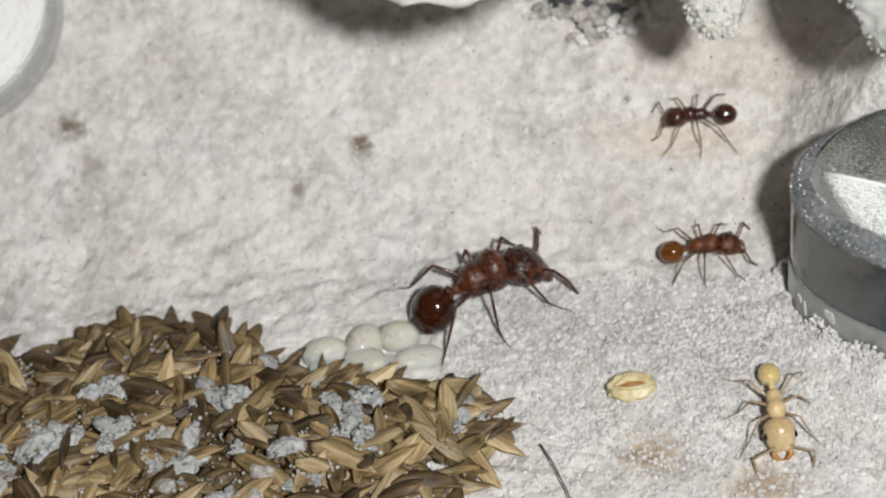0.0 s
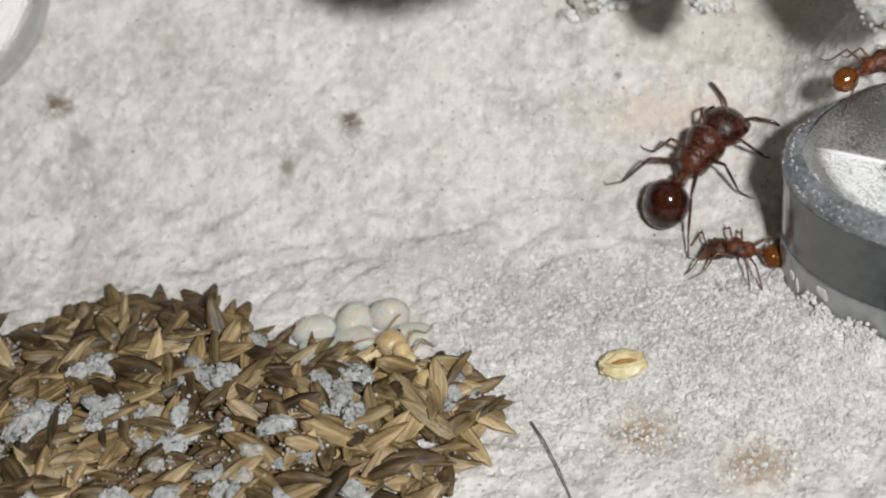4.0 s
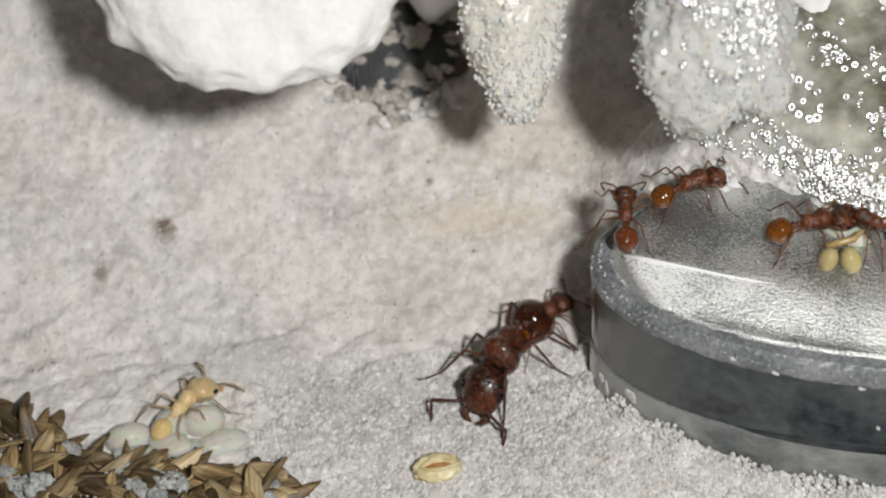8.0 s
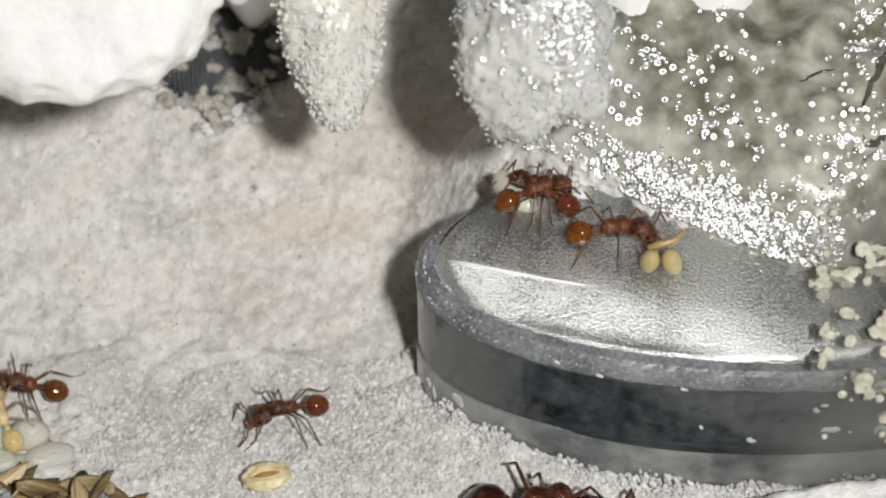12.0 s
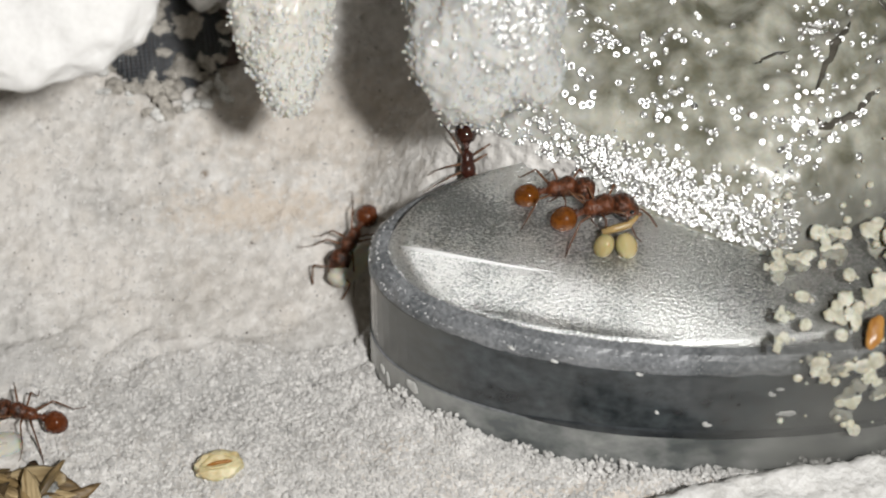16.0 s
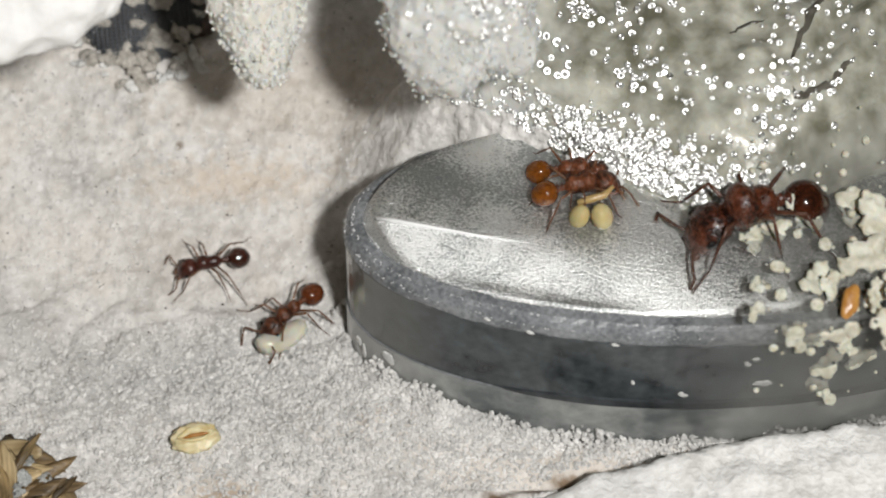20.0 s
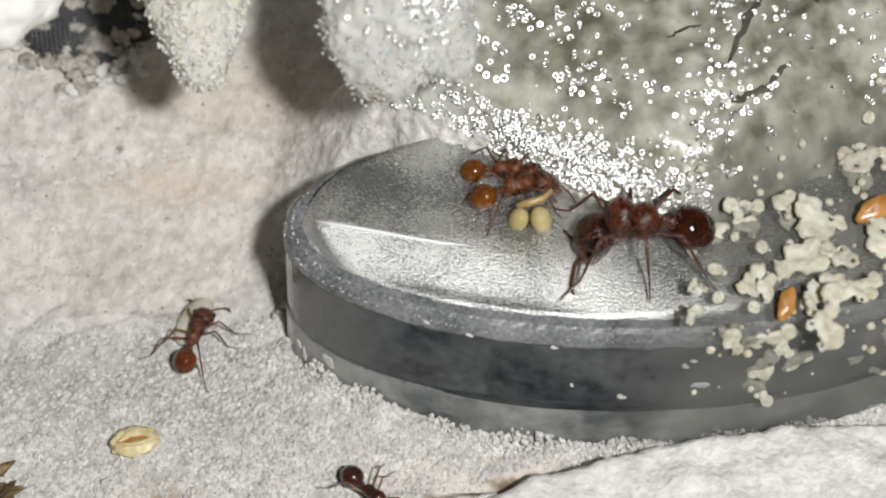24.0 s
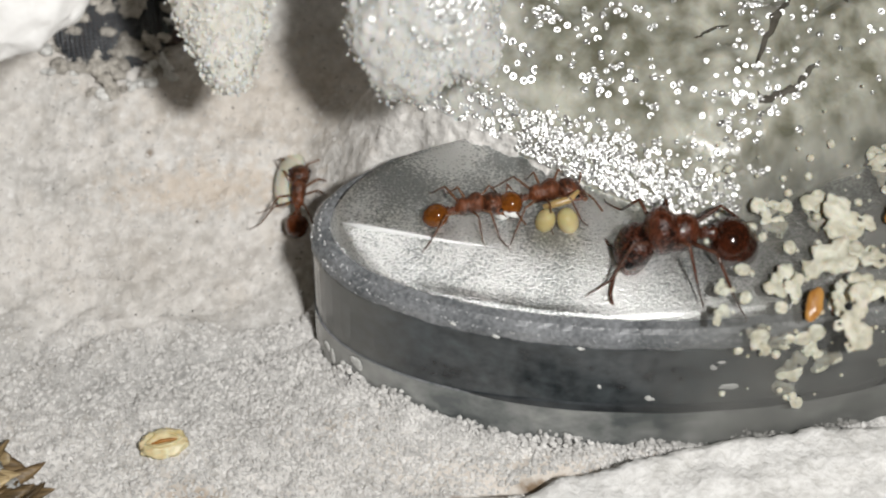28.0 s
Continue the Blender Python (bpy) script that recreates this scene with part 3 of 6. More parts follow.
# ---- loose sand ----
def grains(count, place, lo, hi, seed, material, name, label):
    """Thousands of tiny angular grains, joined."""
    r = np.random.RandomState(seed)
    t = (1 + 5 ** 0.5) / 2
    base = np.array([(-1, t, 0), (1, t, 0), (-1, -t, 0), (1, -t, 0), (0, -1, t), (0, 1, t), (0, -1, -t), (0, 1, -t), (t, 0, -1), (t, 0, 1), (-t, 0, -1), (-t, 0, 1)]) / 1.9
    tri = [(0, 11, 5), (0, 5, 1), (0, 1, 7), (0, 7, 10), (0, 10, 11), (1, 5, 9), (5, 11, 4), (11, 10, 2), (10, 7, 6), (7, 1, 8), (3, 9, 4), (3, 4, 2), (3, 2, 6), (3, 6, 8), (3, 8, 9), (4, 9, 5), (2, 4, 11), (6, 2, 10), (8, 6, 7), (9, 8, 1)]
    verts, faces = [], []
    for i in range(count):
        x, y, z = place(r)
        s = r.uniform(lo, hi)
        q = base * s * r.uniform(0.65, 1.2, 3) * r.uniform(0.8, 1.15, (12, 1))
        a = r.uniform(0, 6.28)
        ca, sa = math.cos(a), math.sin(a)
        q = np.stack([q[:, 0] * ca - q[:, 1] * sa, q[:, 0] * sa + q[:, 1] * ca, q[:, 2]], axis=1) + (x, y, z)
        verts += q.tolist()
        faces += [(u + 12 * i, v + 12 * i, w + 12 * i) for u, v, w in tri]
    ob = new(name, raw_mesh(verts, faces, material, False))
    if label:
        return tagged(ob, label, "sand", kind="stuff")
    ob["kind"] = "stuff"
    return ob


M_SAND = surface("pale_sand_grain", (0.54, 0.53, 0.515), (0.78, 0.765, 0.745), 0.45, 2.0, 0.9, 0.3, spread=0.0, low=0.3, high=0.66)
def per_grain(m, lo=0.80, hi=1.10):
    nt = m.node_tree
    geo = nt.nodes.new("ShaderNodeNewGeometry")
    hsv = nt.nodes["Hue/Saturation/Value"]
    r = nt.nodes.new("ShaderNodeMapRange")
    r.inputs[3].default_value, r.inputs[4].default_value = lo, hi
    nt.links.new(geo.outputs["Random Per Island"], r.inputs[0])
    nt.links.new(r.outputs[0], hsv.inputs["Value"])


per_grain(M_SAND, 0.74, 1.13)
per_grain(M_GLINT, 0.55, 1.05)
M_GRAIN = surface("sugary_grain", (0.60, 0.575, 0.52), (0.82, 0.80, 0.75), 0.5, 2.0, 0.9, 0.2, spread=0.0, sub=0.35)
per_grain(M_GRAIN, 0.92, 1.06)


def build_knob():
    knob = tagged(new("crystal_knob"), "tapered knob of coarse sugary white plaster hanging from the ledge", "plaster knob")
    knob.matrix_basis = P(-3.93, -2.23, 16.08, -42, -5, 0) @ Matrix.Scale(0.935, 4)
    bm = bmesh.new()
    verts = ball(bm, (0, 0, 0), (2.25, 2.05, 4.85), 5)
    for v in verts:
        k = (v.co.z + 5.2) / 10.4
        v.co.x *= 0.74 + 0.44 * k
        v.co.y *= 0.74 + 0.44 * k
        v.co += v.co.normalized() * (0.32 * noise.noise(v.co * 0.8) + 0.18 * noise.noise(v.co * 1.9) + 0.15 * noise.noise(v.co * 3.6) + 0.07 * noise.noise(v.co * 6.5))
    skin = [(v.co.copy(), v.normal.copy()) for v in bm.verts]
    bm.normal_update()
    part("core", bm, M_CRYSTAL, knob)
    r = np.random.RandomState(15)

    def place(_):
        c, n = skin[r.randint(len(skin))]
        j = Vector(r.normal(0, 0.12, 3).tolist())
        return (c + j - c.normalized() * 0.09)[:]

    shell = grains(6500, place, 0.04, 0.125, 16, M_GRAIN, "crystal_crust", "")
    shell["label"] = "sugary crystal grains"
    shell.parent = knob


build_knob()


def sand_place(r):
    while True:
        x, y = r.uniform(-15, 24), r.uniform(-19.5, -6.8)
        near = math.exp(-((y + 10.5 + 0.08 * abs(x - 4)) / 4.5) ** 2) * (0.35 + 0.65 * math.exp(-((x - 4) / 9) ** 2))
        if abs(y + 15.95 - 0.27 * (x - 6)) < 0.4 and 3.0 < x < 13:
            continue
        if r.uniform() < near and ((x - BX) / (BA + 0.05)) ** 2 + ((y - BY) / (BB + 0.05)) ** 2 > 1:
            return x, y, terrain(x, y) + relief(x, y) - 0.02


def foot_place(r):
    a = r.uniform(math.pi * 0.95, math.pi * 1.95)
    k = abs(r.normal(0, 0.5)) + 0.05
    x, y = BX + (BA + k) * math.cos(a), BY + (BB + k) * math.sin(a)
    return x, y, terrain(x, y) + relief(x, y) + 0.03 + max(0.0, 0.75 - k * 0.9) * r.uniform(0.0, 1) * max(0.15, 0.6 + 0.35 * math.sin(a * 9) + 0.5 * math.sin(a * 23 + 1))


grains(21000, sand_place, 0.04, 0.125, 3, M_SAND, "sand", "loose pale sand grains in front of the block")
grains(1500, sand_place, 0.10, 0.17, 8, M_SAND, "sand", "coarser pale sand grains in front of the block")
grains(4200, foot_place, 0.05, 0.14, 4, M_SAND, "sand", "pale sand banked against the block's foot")


def slope_place(r):
    while True:
        x, y = r.uniform(-38, 6), r.uniform(-9, 8)
        if ((x - BX) / (BA + 0.05)) ** 2 + ((y - BY) / (BB + 0.05)) ** 2 > 1:
            return x, y, terrain(x, y) + relief(x, y)


grains(520, slope_place, 0.022, 0.055, 5, M_SPECK, "dark_grit", "tiny dark brown grit scattered over the slope")
grains(4200, slope_place, 0.035, 0.085, 6, M_SAND, "sand", "fine pale grains scattered over the slope")


M_BURR = surface("sparkle_burr", (0.55, 0.56, 0.57), (0.9, 0.9, 0.9), 0.3, 4.0, 1.0, 0.2, spread=0.0)


# ---- wet gel mass and the clear film over the block ----
def gel_edge(x):
    """The front lip of the gel mass."""
    pts = [(0.3, 3.0), (0.6, 1.0), (1.5, -0.2), (3.0, -1.3), (6.0, -3.5), (9.0, -5.7), (12.0, -7.5), (14.8, -8.9), (17, -8.6), (20, -6.5), (24, -5.0), (34, -3.0), (60, 0)]
    for (x0, y0), (x1, y1) in zip(pts, pts[1:]):
        if x0 <= x <= x1:
            return y0 + (y1 - y0) * (x - x0) / (x1 - x0)
    return 3.0 if x < 0.3 else 0.0


def gel_top(x, d):
    """Height of the gel's upper face at d mm behind its lip."""
    lift = 1 - math.exp(-d / 2.2)
    p = Vector((x, d, 0.0))
    z = 8.9 + 3.3 * lift * (0.55 + 0.45 * min(1.0, (x + 2) / 6.0)) + 0.05 * d
    z += (0.25 + 0.45 * lift) * noise.noise(p * 0.55 + Vector((2, 4, 0))) + 0.16 * noise.noise(p * 1.4)
    z += 2.0 * lift * math.exp(-((x - 1.0) / 4.0) ** 2)
    if x < 6:
        z += 0.16 * (6 - x) / 6 * noise.noise(p * 3.7 + Vector((0, 0, 5)))
    return z


LEAN = Vector((-0.02, -0.67, 0.74))


def gel_point(x, y, z):
    """The mound's dry end is crumbly."""
    p = Vector((x, y, z))
    crust = min(1.0, max(0.0, (7.5 - x) / 4.0))
    fuzz = Vector((noise.noise(p * 1.1), noise.noise(p * 1.1 + Vector((7, 0, 0))), noise.noise(p * 1.1 + Vector((0, 7, 0))))) * 0.45
    fuzz += Vector((noise.noise(p * 2.9), noise.noise(p * 2.9 + Vector((7, 0, 0))), noise.noise(p * 2.9 + Vector((0, 7, 0))))) * 0.22
    fuzz += Vector((noise.noise(p * 6.1), noise.noise(p * 6.1 + Vector((7, 0, 0))), noise.noise(p * 6.1 + Vector((0, 7, 0))))) * 0.14
    return tuple(p + fuzz * crust)


def gel_skin(x, d):
    end = min(1.0, (x - 0.3) / 1.6) ** 0.5
    return gel_point(x, gel_edge(x) + d, 8.3 + (gel_top(x, d) - 8.3) * end * min(1.0, 0.35 + d * 1.6))


def droplets(spots, material):
    """One mesh of shallow dimpled bubbles, shaped as ringed glints: (centre, radius, tilt, turn)."""
    rings, seg = ((0.0, -0.16), (0.22, -0.10), (0.42, 0.05), (0.70, 0.07), (0.88, 0.05), (1.0, -0.05)), 12
    base = np.array([(q * math.cos(2 * math.pi * k / seg), q * math.sin(2 * math.pi * k / seg), z) for q, z in rings for k in range(seg)])
    tri = np.array([[i * seg + k, (i + 1) * seg + k, (i + 1) * seg + (k + 1) % seg, i * seg + (k + 1) % seg] for i in range(len(rings) - 1) for k in range(seg)])
    verts = []
    for c, s, tilt, turn in spots:
        m = np.array((Matrix.Rotation(radians(turn), 3, "Y") @ Matrix.Rotation(radians(tilt), 3, "X")))
        w = 1 + 0.15 * math.sin(turn * 7.3 + tilt * 3.1)
        verts.append((base * s * (w, 1.35 - 0.35 * w, 1)) @ m.T + np.array(c))
    faces = np.concatenate([tri + len(base) * i for i in range(len(spots))])
    return raw_mesh(np.concatenate(verts).tolist(), faces.tolist(), material)


def build_gel():
    holder = tagged(new("gel_mass"), "wet grey gel mound full of bubbles with a white crusty end", "gel")
    xs = list(np.arange(2.4, 24, 0.2)) + list(np.arange(24, 47, 0.6))
    ds = [0.0, 0.06, 0.14, 0.24] + list(np.arange(0.4, 9, 0.2)) + [9.5, 10, 11, 12, 15, 20]
    under = [(14, -3.0), (5.5, -1.0), (2.0, 1.0), (0.45, 4.5), (0.30, 6.0), (0.22, 7.0), (0.12, 7.8)]
    verts, faces = [], []
    for x in xs:
        e = gel_edge(x)
        back = min(1.0, max(0.0, (4.1 - x) / 1.0))
        verts += [gel_point(x, e + d + 3.2 * back * (z > 0), z) for d, z in under] + [gel_skin(x, d) for d in ds]
    n = len(under) + len(ds)
    for i in range(len(xs) - 1):
        for k in range(n - 1):
            a = i * n + k
            faces.append((a, a + n, a + n + 1, a + 1))
    faces.append(tuple(range(n)))
    part("gel", raw_mesh(verts, faces, M_GEL), None, holder)
    # droplets on the wet skin as built glints, clustered and thick along the lip
    r = random.Random(11)
    beads = []

    def bead(x, d, s, spread=12):
        x, d = max(2.6, x), max(0.0, d)
        if math.hypot(x - 7.55, d - 2.4) < 1.5 and spread > 6:
            return
        p = Vector(gel_skin(x, d)) + LEAN * 0.05
        # each disc is turned midway between lamp and view to flash
        beads.append((tuple(p), s, 44 + r.gauss(0, spread), r.gauss(0, spread)))

    for k in range(1150):                   # wet lip
        x = r.gauss(10.8, 2.4) if r.random() < 0.75 else r.uniform(3.5, 16)
        bead(x, abs(r.gauss(0, 0.62)), r.choice((0.06, 0.08, 0.11, 0.13, 0.15)), 13)
    for k in range(58):                     # clusters further up
        cx, cd = r.uniform(3, 30), r.uniform(1.5, 11)
        for q in range(r.choice((1, 2, 3, 6, 9))):
            bead(cx + r.gauss(0, 0.55), cd + r.gauss(0, 0.45), r.choice((0.09, 0.12, 0.14, 0.15)), 12)
    for cx, cd, n in ((1.9, 4.2, 40), (3.2, 5.5, 50), (4.4, 4.6, 60), (2.8, 7.0, 40), (5.5, 3.2, 20), (15.6, 3.0, 22), (16.3, 4.4, 16), (12.0, 3.6, 22), (10.0, 5.6, 20)):
        for q in range(n):
            bead(cx + r.gauss(0, 0.7), cd + r.gauss(0, 0.8), r.choice((0.09, 0.12, 0.14, 0.15)), 12)
    for k in range(46):
        cx, cd = r.uniform(7, 27), r.uniform(1.2, 9)
        for q in range(r.choice((2, 3, 4, 6))):
            bead(cx + r.gauss(0, 0.6), cd + r.gauss(0, 0.5), r.choice((0.09, 0.12, 0.14, 0.15)), 12)
    for k in range(11):                     # a large bubble, ringed with glints
        a = 2 * math.pi * k / 11 + r.uniform(-0.12, 0.12)
        bead(7.55 + 0.70 * math.cos(a), 2.4 + 0.74 * math.sin(a), r.choice((0.17, 0.20, 0.24)), 4)
    bead(7.6, 2.4, 0.14, 5)
    part("wet_skin", droplets(beads, M_GLINT), None, holder, "small droplets and bubbles, shaped and turned as bright glints")["kind"] = "stuff"
    bm = bmesh.new()
    ball(bm, Vector(gel_skin(7.55, 2.4)) - LEAN * 0.55, (0.95, 0.95, 0.6), 3, Matrix.Rotation(radians(38), 4, "X"))
    part("ring_bubble", bm, M_GEL, holder, "large round bubble")
    # dark tubes half sunk in the skin draw the folds' lines
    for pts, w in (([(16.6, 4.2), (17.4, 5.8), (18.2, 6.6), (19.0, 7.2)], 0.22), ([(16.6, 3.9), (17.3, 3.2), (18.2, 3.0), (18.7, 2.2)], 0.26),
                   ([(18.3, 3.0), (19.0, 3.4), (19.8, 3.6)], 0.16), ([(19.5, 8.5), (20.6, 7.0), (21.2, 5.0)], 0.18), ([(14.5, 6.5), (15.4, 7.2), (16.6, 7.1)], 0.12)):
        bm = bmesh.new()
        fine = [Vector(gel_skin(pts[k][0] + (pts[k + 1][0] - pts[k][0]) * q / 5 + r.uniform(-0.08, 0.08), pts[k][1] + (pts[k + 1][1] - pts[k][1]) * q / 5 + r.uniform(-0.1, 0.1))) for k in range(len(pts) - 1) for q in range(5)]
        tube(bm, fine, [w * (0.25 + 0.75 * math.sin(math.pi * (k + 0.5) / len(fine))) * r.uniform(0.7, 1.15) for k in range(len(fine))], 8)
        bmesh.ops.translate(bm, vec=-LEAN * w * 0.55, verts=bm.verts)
        part("fold", bm, M_FOLD, holder, "dark line of a fold in the gel")
    return holder


gel = build_gel()


def build_crumb_bank():
    """Damp plaster crumbs banked from the block's back edge up to the gel."""
    verts, faces = [], []
    xs, n = list(np.arange(-0.5, 12.6, 0.12)), 30
    for x in xs:
        e = gel_edge(x)
        w = 0.25 + 0.95 * min(1.0, max(0.0, (11.5 - x) / 7.0))
        back = BY + BB * math.sqrt(max(0.0, 1 - ((x - BX) / BA) ** 2))
        fall = min(1.0, max(0.0, (5.0 - x) / 5.5))
        rise = 1 - fall * fall * (3 - 2 * fall)
        e = min(e, -0.4)
        yf, zf = (max(back, -4.9) + 0.05, 6.9) if back < e - w else (e - w, 7.45)
        for k in range(n + 1):
            q = k / n
            p = Vector((x, yf + (e + 0.9 - yf) * q, zf + (9.1 - zf) * (1 - (1 - q) ** 1.6)))
            low = terrain(p.x, p.y) - 0.25
            p.z = low + (p.z - low) * rise
            p += Vector((0, -0.5, 0.8)) * (0.38 * noise.noise(p * 0.9) + 0.24 * noise.noise(p * 2.4) + 0.10 * noise.noise(p * 5.0)) * min(1.0, 0.25 + q * 3) * (0.2 + 0.8 * rise)
            verts.append(p[:])
        verts.append((x, e + 1.6, 1.0))
        verts.append((x, yf + 0.3, 1.0 if back < e - w else 7.0))
    m = n + 3
    for i in range(len(xs) - 1):
        for k in range(m):
            a, b = i * m + k, i * m + (k + 1) % m
            faces.append((a, a + m, b + m, b))
    faces += [tuple(range(m)), tuple(range(len(verts) - m, len(verts)))[::-1]]
    tagged(part("plaster_bank", raw_mesh(verts, faces, M_GROUND), None), "pale crumbly plaster banked up behind the block", "plaster bank", kind="structure")


build_crumb_bank()


LUMP = P(3.95, -3.5, 16.7, 40, 0, 0)


def lump_point(n):
    """The skin of the dry white lump, in its own space, in millimetres: x along, y up the slope, z outwards."""
    p = Vector((n.x * (2.9 - 0.35 * n.y), n.y * 4.3, n.z * 2.4))
    k = 0.75 * noise.noise(p * 0.45) + 0.38 * noise.noise(p * 1.1 + Vector((4, 0, 0))) + 0.17 * noise.noise(p * 2.7) + 0.12 * noise.noise(p * 5.0)
    return p + n * k


def fluff_place(q):
    n = Vector(q.normal(0, 1, 3).tolist()).normalized()
    n.z = abs(n.z) - 0.25
    return (LUMP @ (lump_point(n.normalized()) * (1 + q.normal(0, 0.03)) * MM) / MM)[:]


def build_lump():
    bm = bmesh.new()
    for v in ball(bm, (0, 0, 0), 1.0, 6):
        v.co = lump_point(v.co.normalized())
    part("dry_lump", bm, M_FLUFF, gel, "dry white cottony lump", LUMP)
    r = random.Random(71)
    beads = []
    for k in range(430):
        n = Vector((r.gauss(0.30, 0.40), r.gauss(0.15, 0.50), 1.0)).normalized()
        p = LUMP @ (lump_point(n) * 1.03 * MM) / MM
        beads.append((tuple(p), r.choice((0.06, 0.09, 0.12, 0.14)), 44 + r.gauss(0, 13), r.gauss(0, 13)))
    part("lump_glint", droplets(beads, M_GLINT), None, gel, "droplets on the dry lump, shaped and turned as bright glints")["kind"] = "stuff"


M_FLUFF = surface("white_cottony_crust", (0.46, 0.455, 0.43), (0.66, 0.655, 0.63), 0.6, 2.0, 0.9, 0.2, spread=0.0, sub=0.4)
per_grain(M_FLUFF, 0.95, 1.06)
build_lump()
fluff = grains(2600, fluff_place, 0.03, 0.10, 19, M_FLUFF, "crust_fluff", "")
fluff["label"] = "loose white crumbs on the dry end"
fluff.parent = gel


def film_point(x, k):
    """The clear film: over the gel's skirt, the block's top and down its front."""
    e = gel_edge(x) + 0.1
    front = BY - BB * math.sqrt(max(0.0, 1 - ((x - BX) / BA) ** 2)) if abs(x - BX) < BA else BY
    front = min(front, -9.0) - 0.35
    if k < 0.2:
        d = 2.6 * (1 - k / 0.2)
        return Vector((x, e + d, 8.3 + (gel_top(x, d) - 8.3) * min(1.0, 0.5 + d * 1.6) + 0.32))
    if k < 0.6:
        q = (k - 0.2) / 0.4
        return Vector((x, e + (front - e) * q, 9.1 - 0.7 * q * q))
    q = (k - 0.6) / 0.4
    return Vector((x, front - 0.25 * math.sin(q * 3.1), 8.4 - 7.6 * q))


def build_film():
    film = tagged(new("wet_film"), "thin clear wet film draped over the block's end", "film")
    xs = list(np.arange(11.0, 40, 0.5))
    for name, k0, k1, label in (("top_sheet", 0, 24, "clear film over the metal top"), ("front_drape", 24, 40, "clear film hanging down the block's front")):
        verts, faces = [], []
        n = k1 - k0 + 1
        for i, x in enumerate(xs):
            for k in range(k0, k1 + 1):
                p = film_point(x + (0.0 if i else 0.6 * math.sin(k * 0.9)), k / 40)
                verts.append(tuple(p + Vector((0, 0, 0.12 * noise.noise(p * 0.8)))))
        for i in range(len(xs) - 1):
            for k in range(n - 1):
                a = i * n + k
                faces.append((a, a + n, a + n + 1, a + 1))
        part(name, raw_mesh(verts, faces, M_FILM), None, film, label).visible_shadow = False


build_film()


def lump_mesh(seed, material, flat=0.45, arms=4, frizz=0.10):
    """One irregular crust clump about a millimetre across: a flattened, frayed blob with lobes."""
    r = random.Random(seed)
    bm = bmesh.new()
    lobes = [(r.uniform(0, 6.28), r.uniform(0.25, 0.6), r.uniform(0.18, 0.4)) for _ in range(arms)]
    vs = ball(bm, (0, 0, 0), 1.0, 4)
    off = Vector((seed * 1.3, -seed * 0.7, seed * 0.4))
    for v in vs:
        a = math.atan2(v.co.y, v.co.x)
        rad = 0.30 + sum(q * max(0.0, math.cos(a - a0)) ** 4 * w * 2.2 for a0, q, w in lobes)
        rad *= 1 + 0.35 * noise.noise(Vector((math.cos(a), math.sin(a), 0)) * 2.2 + off)
        w = math.hypot(v.co.x, v.co.y)
        v.co = Vector((v.co.x * rad, v.co.y * rad, v.co.z * flat * 0.42))
        v.co += Vector((noise.noise(v.co * 6 + off), noise.noise(v.co * 6 - off), 0.9 * noise.noise(v.co * 5 + off))) * frizz
    me = mesh_of(bm)
    me.materials.append(material)
    return me


